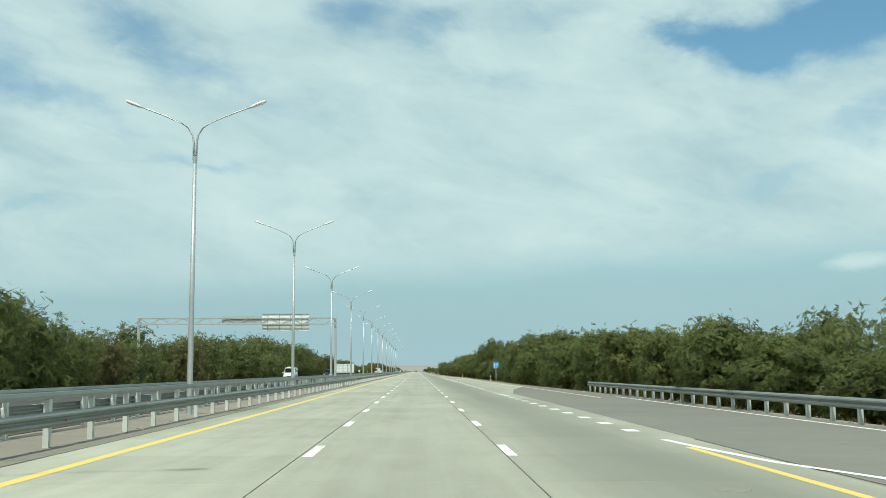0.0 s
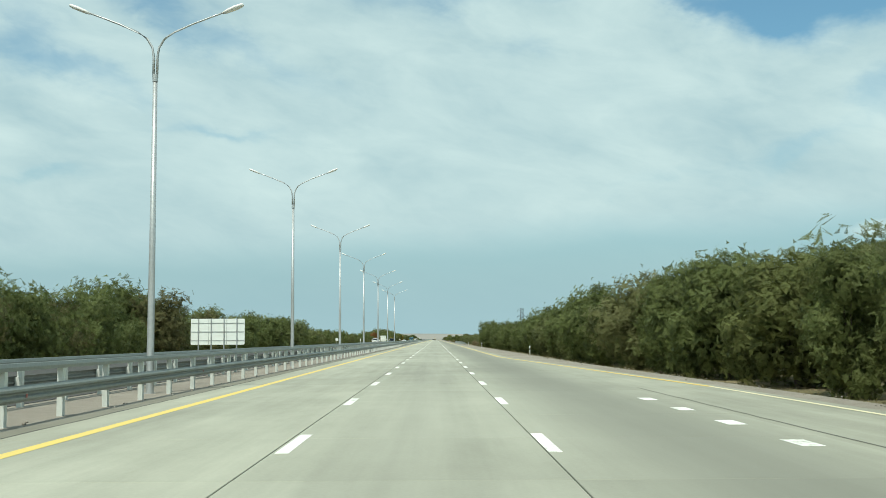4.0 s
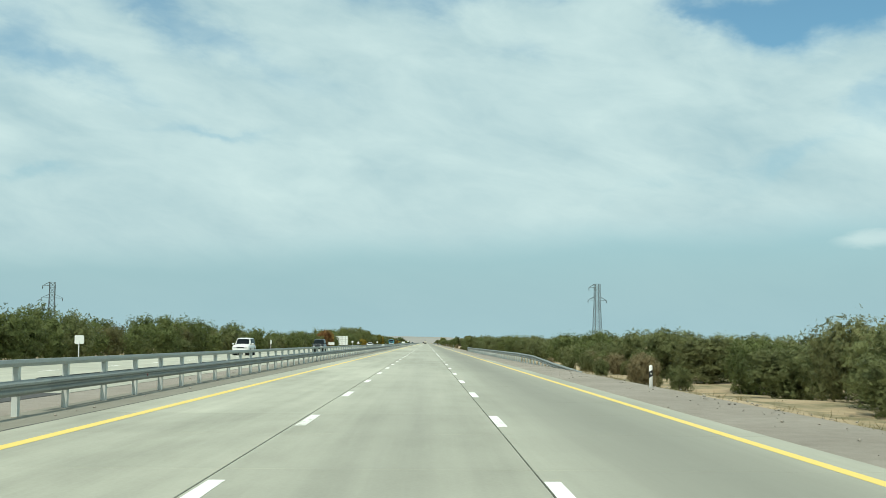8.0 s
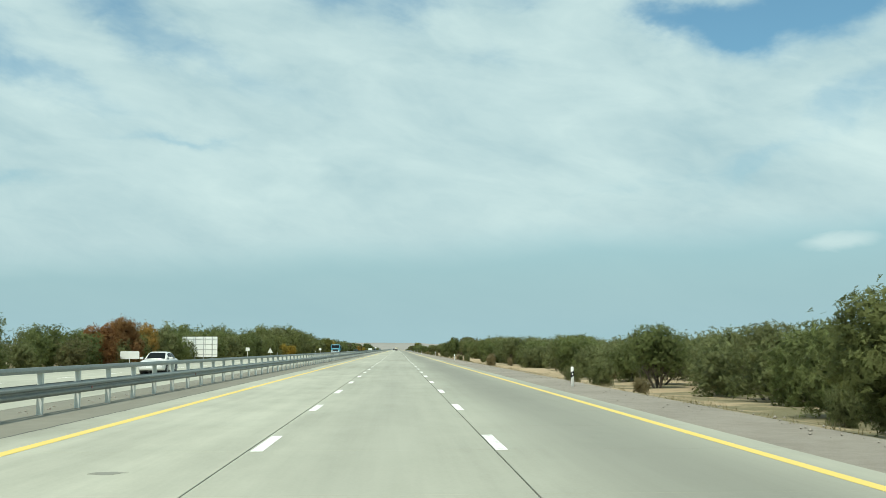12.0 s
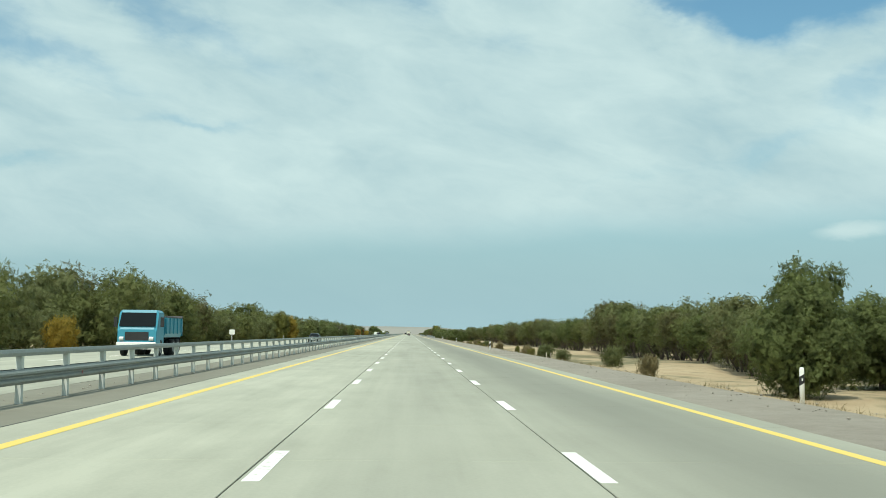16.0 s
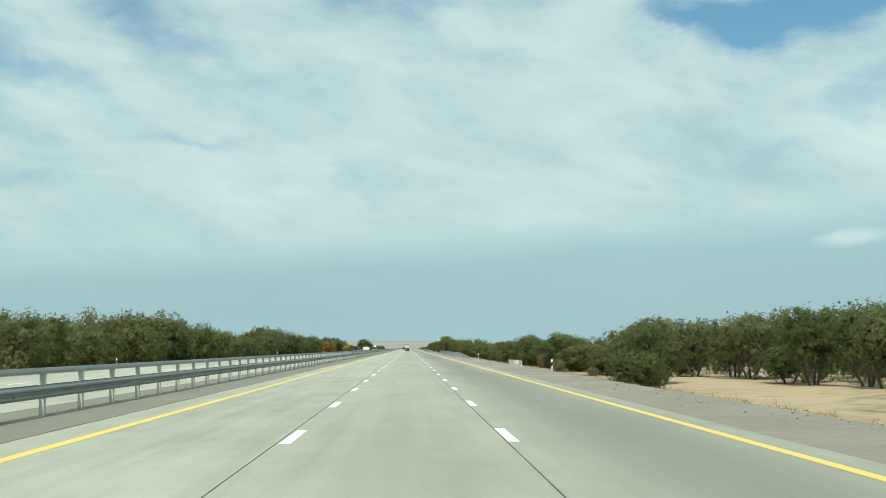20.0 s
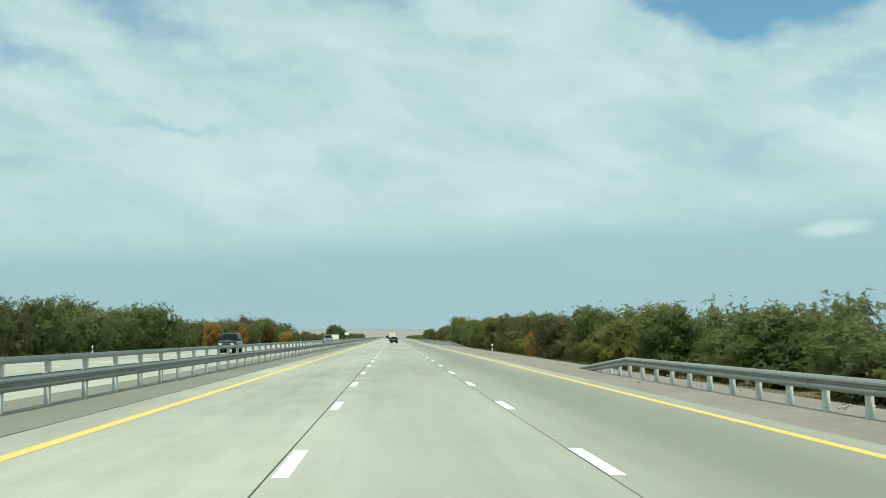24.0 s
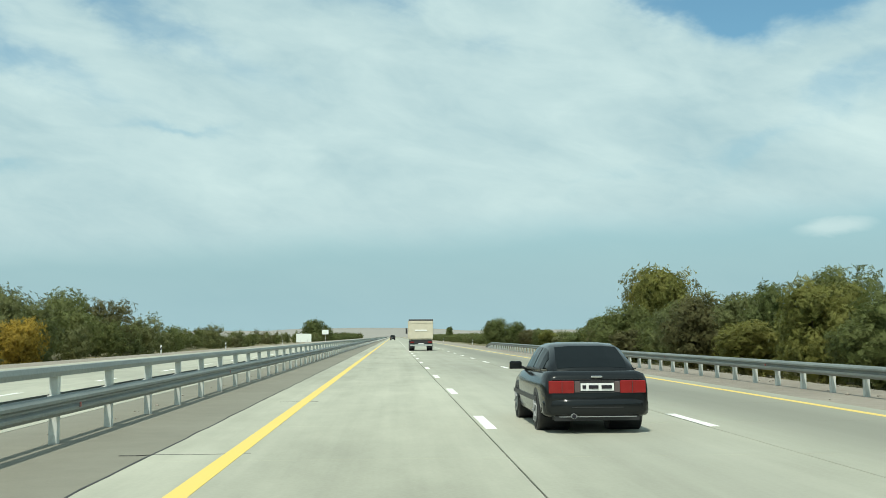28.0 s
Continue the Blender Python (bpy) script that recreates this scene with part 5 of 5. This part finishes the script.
RIGHT_X = ((-60, 15.5), (75, 15.0), (90, 13.9), (150, 13.7), (166, 14.0), (178, 17.8), (222, 17.8), (236, 14.8), (250, 14.8), (330, 13.0), (380, 12.3), (430, 11.6), (455, 11.8), (466, 13.6), (495, 14.5), (560, 15.0), (640, 15.5), (690, 14.0), (703, 11.6),
           (712, 12.5), (740, 14.6), (830, 15.6), (900, 17.5), (955, 18.5), (1000, 22.0), (1050, 23.5), (1120, 20.0), (1150, 21.3), (1195, 21.3), (1208, 19.0), (1222, 15.5), (1240, 13.6), (1300, 14.0), (1400, 13.5), (1450, 12.2), (1520, 11.9), (1640, 12.4), (1700, 16.0), (1735, 24.0), (1800, 16.0), (2700, 16.0))
RIGHT_H = ((-60, 3.0), (30, 2.5), (40, 2.5), (46, 4.5), (54, 4.8), (62, 4.0), (75, 4.6), (105, 5.4), (135, 6.3), (165, 5.8), (185, 4.6), (200, 4.0), (222, 4.2), (236, 6.0), (255, 6.4), (285, 6.3), (315, 6.6), (345, 5.9), (375, 5.1), (405, 5.0), (435, 4.8), (452, 5.0), (458, 4.0), (464, 2.7), (515, 2.8),
           (645, 3.0), (735, 3.4), (765, 3.0), (855, 3.5), (945, 3.4), (975, 4.0), (1005, 4.6), (1035, 5.0), (1065, 4.3), (1100, 4.2), (1215, 3.9), (1245, 3.8), (1275, 3.3), (1305, 2.8), (1395, 2.6), (1425, 4.0), (1515, 4.5), (1545, 5.0), (1620, 4.6), (1665, 4.1), (1700, 3.8), (1735, 2.3), (1815, 2.4), (2700, 2.6))
LEFT_H = ((-60, 7.0), (75, 7.3), (105, 5.6), (127, 5.2), (156, 6.4), (176, 7.0), (190, 8.3), (207, 6.0), (252, 7.6), (285, 7.4), (310, 6.5), (345, 6.5), (375, 6.0), (390, 6.4), (440, 6.2), (480, 5.2), (525, 4.8), (555, 4.4), (590, 4.9), (612, 5.0), (632, 4.8), (642, 3.0), (662, 2.6), (672, 4.6), (684, 4.2), (692, 2.8), (735, 3.0), (765, 4.5), (855, 5.0), (945, 6.0), (985, 5.6), (1005, 6.0), (1030, 7.6), (1050, 7.8),
          (1095, 6.6), (1155, 5.7), (1185, 6.6), (1245, 5.0), (1275, 5.6), (1305, 6.6), (1335, 5.2), (1365, 4.5), (1425, 5.9), (1515, 5.7), (1575, 4.5), (1635, 5.5), (1665, 6.8), (1695, 7.8), (1740, 4.8), (1815, 3.0), (2700, 4.0))
LEFT_X = ((-60, -29.0), (480, -29.5), (560, -34.0), (2700, -35.5))
GREEN_LABEL = "dense dusty green roadside tree"



def skyline_height(x, y):
    """A tree's height at x, y, sized to fit the skyline in the camera's view."""
    if x > 0:
        h, ref = at_y(RIGHT_H, y), 17.0 if y < 464 or y > 1380 else 24.0
    else:
        h, ref = at_y(LEFT_H, y) * (1.0 + 0.38 * noise.noise(Vector((y * 0.06, 0.5, 2)))), -29.0 if y < 482 else -36.0
    return EYE + (h - EYE) * min(1.25, x / ref) + 0.45


y = -20.0
while y < 1790:
    x = at_y(RIGHT_X, y) + rnd.uniform(-0.5, 1.2)
    if 464 < y < 860:
        x += rnd.uniform(0, 1.8)
    h = skyline_height(x, y)
    h *= rnd.choice((0.66, 0.80, 0.92, 1.0, 1.05, 1.10))
    if 715 < y < 955 and rnd.random() < 0.65:
        tree(rnd.choice((4, 5, 6)), x, y, h, rnd.choice((LEAF_GREY, LEAF, LEAF)), "low grey-green tree with dark bare stems on sand", 0.95)
        y += rnd.uniform(4.0, 6.0)
    elif 464 < y < 860:
        tree(rnd.choice((7, 8, 7, 8, 0)), x, y, h, rnd.choice((LEAF_GREY, LEAF_GREY, LEAF)), "low wide grey-green scrub tree on sandy ground", 0.95)
        y += rnd.uniform(5.5, 8.0)
    elif 955 < y < 1215:
        tree(rnd.choice((4, 5, 6)), x, y, h * rnd.choice((0.75, 0.9, 1.0)), rnd.choice((LEAF_GREY, LEAF_GREY, LEAF_BROWN, LEAF)), "airy grey-green tree with dark bare stems", 1.0)
        y += rnd.uniform(3.3, 4.9)
    else:
        mixed = (LEAF, LEAF, LEAF_GREY, LEAF_BROWN, LEAF_LIME) if y > 1420 else (LEAF, LEAF, LEAF, LEAF, LEAF, LEAF_GREY)
        tree(rnd.choice((0, 1, 2, 3, 0, 2)), x, y, h, rnd.choice(mixed), GREEN_LABEL, 1.05)
        y += rnd.uniform(5.4, 7.2)

# trees that stand out
for kind, x, y, h, leaf, label, wide in (
        (3, 14.9, 166.0, 6.8, LEAF, "tall tree standing over the roadside trees", 0.7), (1, 17.2, 233.0, 9.6, LEAF, "tall loose-crowned tree standing over the others", 0.6), (0, 17.2, 246.0, 8.6, LEAF, "tall tree standing over the others", 0.7),
        (6, 16.5, 259.0, 7.2, LEAF, "tall tree with an open crown", 0.75),
        (0, 18.6, 1684.0, 7.8, LEAF_LIME, "tall broad tree with an open yellow-green crown", 0.8), (5, 20.0, 1690.0, 7.6, LEAF_LIME, "tall tree with an open yellow-green crown", 0.8),
        (0, 11.4, 706.0, 3.5, LEAF, "dark green bushy tree beside the shoulder", 0.9), (2, 12.8, 947.0, 3.9, LEAF, "dark green bushy tree on the sand", 0.85), (1, 14.6, 951.0, 5.2, LEAF, "dark green bushy tree on the sand", 0.75),
        (3, 14.8, 1640.0, 5.0, LEAF, "dark green tree behind the barrier", 0.8), (1, 15.0, 1648.0, 4.8, LEAF, "dark green tree behind the barrier", 0.8),
        (0, -33.0, 816.0, 6.0, LEAF_RUST, "tree turned rust-orange in autumn", 0.95), (2, -32.8, 827.0, 5.6, LEAF_AMBER, "tree turning yellow in autumn", 0.7), (0, -33.0, 807.0, 5.2, LEAF_RUST, "tree turned rust-orange in autumn", 0.85),
        (1, -29.6, 1179.0, 6.4, LEAF_GOLD, "bright yellow autumn tree among green ones", 0.8), (3, -31.0, 1173.0, 7.4, LEAF_LIME, "yellow-green tree beside a bright yellow one", 0.8), (7, -31.5, 985.0, 3.4, LEAF_GOLD, "yellow autumn shrub below green trees", 0.7), (8, -31.5, 1010.0, 3.2, LEAF_GOLD, "yellow autumn shrub below green trees", 0.6),
        (0, -32.0, 1556.0, 4.8, LEAF_AMBER, "orange autumn tree before the green ones", 0.8), (1, -31.5, 1592.0, 4.4, LEAF_AMBER, "orange autumn shrub below green trees", 0.8), (0, -31.0, 1602.0, 3.6, LEAF_LIME, "yellow autumn shrub below green trees", 0.6),
        (1, -32.0, 1646.0, 5.2, LEAF_RUST, "orange autumn tree among green ones", 0.7), (7, -30.0, 1662.0, 3.0, LEAF_GOLD, "yellow autumn shrub below green trees", 0.7), (8, -30.4, 1676.0, 3.4, LEAF_GOLD, "yellow autumn shrub below green trees", 0.9),
        (8, 11.6, 1459.0, 2.3, LEAF_AMBER, "yellow-orange shrub beside the shoulder", 0.6), (1, 12.4, 1500.0, 4.4, LEAF_AMBER, "tree with yellow-orange autumn leaves among green ones", 0.55), (7, 12.6, 1484.0, 3.0, LEAF_BROWN, "orange shrub among green trees", 0.6), (3, 10.1, 449.5, 3.3, LEAF_LIME, "yellowing shrub at the end of the trees", 0.55), (8, 10.0, 447.5, 1.9, LEAF_LIME, "low yellowing shrub at the end of the trees", 0.5), (5, 11.2, 443.5, 5.4, LEAF, "dark tree with a crooked bare trunk ending the row", 0.8),
        (0, 14.0, 1775.0, 5.0, LEAF, "round green tree beside the road far ahead", 1.1), (2, 17.5, 1779.0, 4.4, LEAF, "round green tree beside the road far ahead", 1.0), (3, 20.5, 2050.0, 6.4, LEAF, "single dark green tree by the road", 0.8),
        (2, -38.5, 2080.0, 10.0, LEAF, "dark green clump of trees standing alone far off", 1.2), (0, -34.0, 2092.0, 6.0, LEAF, "dark green tree in a clump far off", 1.3)):
    tree(kind, x, y, h, leaf, label, wide)

for kind, x, y, h in ((0, 12.0, 1194.0, 3.3), (2, 13.8, 1200.0, 3.5), (7, 10.9, 1190.0, 1.6)):
    tree(kind, x, y, h, LEAF, "dark green bushy tree on the sandy verge", 0.85)



def bare_tree(x, y, height):
    """A leafless tree: a trunk that forks again and again."""
    r = random.Random(31)
    ob = thing("tree", "leafless grey tree standing among the green trees", "tree", "roadside trees", at=(x, y, land(x, y) - 0.05))
    part("trunk", Geo().tube([(0, 0, -0.3), (0.05, 0, height * 0.16), (0.0, 0.06, height * 0.32)], [0.20, 0.16, 0.13], 8), BARK, ob)

    def fork(g, p, way, length, thick, depth):
        q = p + way * length * 0.5 + Vector((r.uniform(-0.08, 0.08), r.uniform(-0.08, 0.08), 0.0)) * length
        e = p + way * length
        g.tube([p, q, e], [thick, thick * 0.8, thick * 0.55], 5 if depth > 1 else 3)
        if depth:
            for _ in range(3):
                turn = Vector((r.uniform(-1, 1), r.uniform(-1, 1), r.uniform(-0.1, 0.7)))
                fork(g, e if r.random() < 0.7 else q, (way + turn * 0.75).normalized(), length * r.uniform(0.55, 0.78), thick * 0.55, depth - 1)

    for k in range(5):
        a = 2 * math.pi * k / 5 + r.uniform(-0.3, 0.3)
        g = Geo()
        fork(g, Vector((0, 0.06, height * (0.28 + 0.01 * k))), Vector((0.55 * math.cos(a), 0.55 * math.sin(a), 1.0)).normalized(), height * 0.27, 0.085, 4)
        part("limb", g, BARK, ob)


bare_tree(-33.6, 1418.0, 6.2)

# bushes on the sand and along the verge
for i in range(46):
    y = rnd.choice((rnd.uniform(505, 560), rnd.uniform(690, 880), rnd.uniform(880, 1120), rnd.uniform(1180, 1290)))
    x = at_y(RIGHT_EDGE, y) + rnd.uniform(0.8, 6.0)
    tree(rnd.choice((7, 8)), x, y, rnd.uniform(0.6, 1.5), rnd.choice((LEAF_GREY, DRY, LEAF_GREY)), "small dry grey-green bush on the sandy verge", rnd.uniform(0.55, 0.8), "shrub")

for x, y, h in ((10.9, 998.0, 1.15), (11.6, 993.5, 0.95), (10.6, 737.0, 1.3), (9.9, 741.0, 0.7)):
    tree(8, x, y, h, LEAF_GREY, "loose grey-green bush standing alone on sand", 0.75, "shrub")

for i in range(22):
    y = rnd.choice((1004.0, 1040.0, 1058.0, 1066.0, 1085.0)) + rnd.uniform(-7, 7)
    x = at_y(RIGHT_EDGE, y) + rnd.uniform(0.3, 1.6)
    tree(rnd.choice((7, 8)), x, y, rnd.choice((0.35, 0.45, 0.6, 0.85)), rnd.choice((LEAF_GREY, DRY, LEAF_LIME, DRY)), "rank grey-green weeds along the edge of the gravel", rnd.uniform(0.5, 0.8), "shrub")

# the wood behind, too many trees to count
FAR = [crown_arrays(s, 5.0, 2.6, 0.0, 9, 100, 5, 0.55, 0.9, 0.5, 1) for s in (21, 22, 23, 24, 25, 26)]
FINE = [crown_arrays(s, 5.0, 2.5, 0.0, 12, 290, 5, 0.46, 0.9, 0.46, 1) for s in (31, 32, 33, 34, 35, 36)]
SECOND = [crown_arrays(s, 5.0, 2.5, 0.0, 11, 250, 5, 0.44, 0.9, 0.44, 1) for s in (41, 42, 43, 44, 45, 46)]


def woods(name, spots, leaf, label):
    vs, qs, ns, n = [], [], [], 0
    for x, y, h, w in spots:
        v, q, soft, _ = (FAR if y > 1850 else FINE if x < 0 else SECOND if x < at_y(RIGHT_X, y) + 5 else FAR)[rnd.randrange(6)]
        a, s = rnd.uniform(0, 6.28), h / 5.0
        turn = np.array([[math.cos(a), -math.sin(a), 0], [math.sin(a), math.cos(a), 0], [0, 0, 1]])
        vs.append(v @ turn.T * [max(s, 0.75) * w, max(s, 0.75) * w, s] + [x, y, land(x, y) - 0.1])
        qs.append(q + n), ns.append(soft @ turn.T)
        n += len(v)
    ob = new(name, mesh_np(name, np.concatenate(vs), (np.concatenate(qs),), leaf, np.concatenate(ns)))
    tagged(ob, label, "woods", kind="stuff")


for y0 in range(-60, 2660, 340):
    spots, grey = [], []
    for off, step in ((2.0, 4.2), (5.5, 5.0), (11.0, 6.5), (20.0, 9.0), (34.0, 12.0)):
        y = y0 + rnd.uniform(0, step)
        while y < y0 + 340:
            open_ground = 464 < y < 1215
            hidden = not open_ground and off > 10 and y < 1760
            if not hidden and not (open_ground and off < 5 and rnd.random() < 0.25) and not (1722 < y < 1750 and off < 15):
                x = at_y(RIGHT_X, y) + off + rnd.uniform(-1.5, 2.5)
                (grey if open_ground or rnd.random() < 0.2 else spots).append((x, y, skyline_height(x, y) * (rnd.uniform(0.7, 0.88) if off < 5 and not open_ground else rnd.uniform(0.8, 1.03)), rnd.uniform(0.8, 1.05)))
            y += step * rnd.uniform(0.75, 1.3)
    left, brown = [], []
    for off, step in ((0, 5.0), (-4.0, 5.8), (-9.0, 9.0)):
        y = y0 + rnd.uniform(0, step)
        while y < y0 + 340:
            if not 1755 < y < 2050 or rnd.random() < 0.35:
                x = at_y(LEFT_X, y) + off + rnd.uniform(-1.5, 1.5)
                rnd.choice((left, left, left, left, left, left, grey, grey, brown)).append((x, y, skyline_height(x, y) * rnd.choice((0.62, 0.76, 0.88, 0.97, 1.08)), rnd.uniform(0.8, 1.1)))
            y += step * rnd.uniform(0.75, 1.3)
    woods("woods_right", spots or [(60, y0, 3, 1)], LEAF, "dense green wood behind the roadside trees")
    woods("woods_left", left, LEAF, "dense green wood beyond the opposite carriageway")
    woods("woods_brown", brown or [(-60, y0, 3, 1)], LEAF_BROWN, "olive-brown trees among the green ones")
    woods("woods_grey", grey, LEAF_GREY, "grey-green scrub wood along the highway")


def grasses():
    """Tufts of dry grass along the edges of the gravel."""
    r = np.random.RandomState(8)
    n = 9000
    y = r.uniform(-20, 1800, n)
    right = r.rand(n) < 0.8
    x = np.where(right, np.interp(y, [p[0] for p in RIGHT_EDGE], [p[1] for p in RIGHT_EDGE]) + np.abs(r.randn(n)) * 2.0 - 0.2, -25.5 - np.abs(r.randn(n)) * 1.5)
    z = np.array([land(a, b) for a, b in zip(x, y)]) - 0.03
    base = np.repeat(np.stack([x, y, z], -1), 7, 0) + r.randn(7 * n, 3) * [0.10, 0.10, 0]
    lean = r.randn(7 * n, 3) * [0.14, 0.14, 0]
    tall = np.repeat(r.uniform(0.06, 0.34, n), 7)[:, None] * r.uniform(0.6, 1.1, (7 * n, 1))
    side = unit(r.randn(7 * n, 3) * [1, 1, 0]) * 0.012
    v = np.stack([base - side, base + side, base + lean + tall * [0, 0, 1]], 1).reshape(-1, 3)
    ob = new("grass", mesh_np("grass", v, (np.arange(len(v)).reshape(-1, 3),), DRY))
    tagged(ob, "tufts of dry straw-coloured grass along the gravel", "grass", kind="stuff")


grasses()


def stones():
    """Loose stones on the gravel shoulders."""
    r = np.random.RandomState(12)
    n = 7000
    y = r.uniform(-20, 1760, n)
    right = r.rand(n) < 0.8
    edge = np.interp(y, [p[0] for p in RIGHT_EDGE], [p[1] for p in RIGHT_EDGE])
    x = np.where(right, np.maximum(edge - np.abs(r.randn(n)) * 1.1 + 0.3, 6.5), -6.9 - r.rand(n) * 0.5 - np.where(y > 500, 1.6, 0))
    keep = ~((y < 320) & right & (x < edge - 0.9))
    x, y = x[keep], y[keep]
    n = len(x)
    size = 0.018 + 0.03 * r.rand(n) ** 2 + 0.03 * (r.rand(n) < 0.03)
    octa = np.array([(1, 0, 0), (-1, 0, 0), (0, 1, 0), (0, -1, 0), (0, 0, 0.8), (0, 0, -0.5)])
    tri = np.array([(0, 2, 4), (2, 1, 4), (1, 3, 4), (3, 0, 4), (2, 0, 5), (1, 2, 5), (3, 1, 5), (0, 3, 5)])
    v = octa[None] * (0.7 + 0.6 * r.rand(n, 6, 1)) * size[:, None, None] + np.stack([x, y, np.full(n, 0.0)], -1)[:, None]
    f = (tri[None] + 6 * np.arange(n)[:, None, None]).reshape(-1, 3)
    ob = new("stones", mesh_np("stones", v.reshape(-1, 3), (f,), STONE))
    tagged(ob, "loose grey and brown stones on the gravel shoulders", "stones", kind="stuff")


stones()


# ---- wear on the road ----
def stain(name, label, x, y, w, length, seed, material):
    """A thin uneven patch on the concrete."""
    r = random.Random(seed)
    g = Geo()
    rings = []
    for k in range(9):
        t = k / 8
        half = w / 2 * math.sin(math.pi * (0.06 + 0.88 * t)) * r.uniform(0.55, 1.1)
        mid = x + r.uniform(-0.12, 0.12) * w
        yy = y + length * t
        rings.append([(mid - half, yy, 0.003), (mid + half, yy, 0.003), (mid + half, yy, 0.0), (mid - half, yy, 0.0)])
    g.loft(rings)
    return solid(name, g, material, label, "road stain")


# dark spots; the first stands for a manhole cover
for i, (x, y, w, length) in enumerate(((4.3, 13.6, 0.5, 0.5), (4.06, 1095.2, 0.25, 0.4), (3.66, 981.4, 0.2, 0.2), (-3.2, 697.0, 0.5, 0.35), (-3.6, 78.0, 0.7, 0.7), (3.2, 1218.0, 0.4, 1.4), (-3.9, 352.0, 0.5, 0.4))):
    stain("oil_stain", "small dark spot on the worn concrete", x, y, w, length, i, STAIN)
for i in range(16):
    y = 1267.0 + 1.45 * i
    stain("tyre_mark", "short dark rubber mark across the lane", 0.36 + 0.0145 * (y - 1267), y, 0.20, 0.95, 50 + i, STAIN)
for i, (x, y, w) in enumerate(((-6.9, 1610.8, 1.7), (-6.3, 1557.0, 1.2), (-6.0, 1622.0, 0.9), (-6.8, 1585.0, 1.0), (-7.2, 905.0, 1.1))):
    r = random.Random(90 + i)
    pts = [(x + w * k / 8, y + r.uniform(-0.08, 0.08)) for k in range(9)]
    g = Geo().loft([[(a, b - 0.012, 0.003), (a, b + 0.012, 0.003), (a, b + 0.012, -0.004), (a, b - 0.012, -0.004)] for a, b in pts])
    solid("crack", g, SEAL, "thin dark crack across the edge of the concrete", "crack")

for pts in (((-0.24, 410.5), (-0.17, 413.0), (-0.10, 417.1)), ((0.70, 581.0), (0.80, 584.5), (0.81, 588.2))):
    g = Geo().loft([[(x - 0.025, y, 0.003), (x + 0.025, y, 0.003), (x + 0.025, y, -0.002), (x - 0.025, y, -0.002)] for x, y in pts])
    solid("tyre_mark", g, STAIN, "faint dark skid mark curving along the lane", "tyre mark")

# ---- concrete slabs ----
SLAB = 5.0
for x0, x1 in LANES:
    me = Geo().box(x0, x1, 0.006, SLAB - 0.006, -0.2, 0.0, 0.006).mesh("slab", CONCRETE)
    for k in range(-4, 96):
        part("slab", me, None, road, at=(0, SLAB * k, 0))
g = Geo()
for x0, x1 in LANES:
    g.box(x0, x1, START, -20.006, -0.2, 0.0, 0.006)
    for k in range(96, 540):
        g.box(x0, x1, SLAB * k + 0.006, SLAB * k + SLAB - 0.006, -0.2, 0.0, 0.006)
part("far_slabs", g, CONCRETE, road, kind="stuff")

# ---- shrink the whole place below true size, by K ----
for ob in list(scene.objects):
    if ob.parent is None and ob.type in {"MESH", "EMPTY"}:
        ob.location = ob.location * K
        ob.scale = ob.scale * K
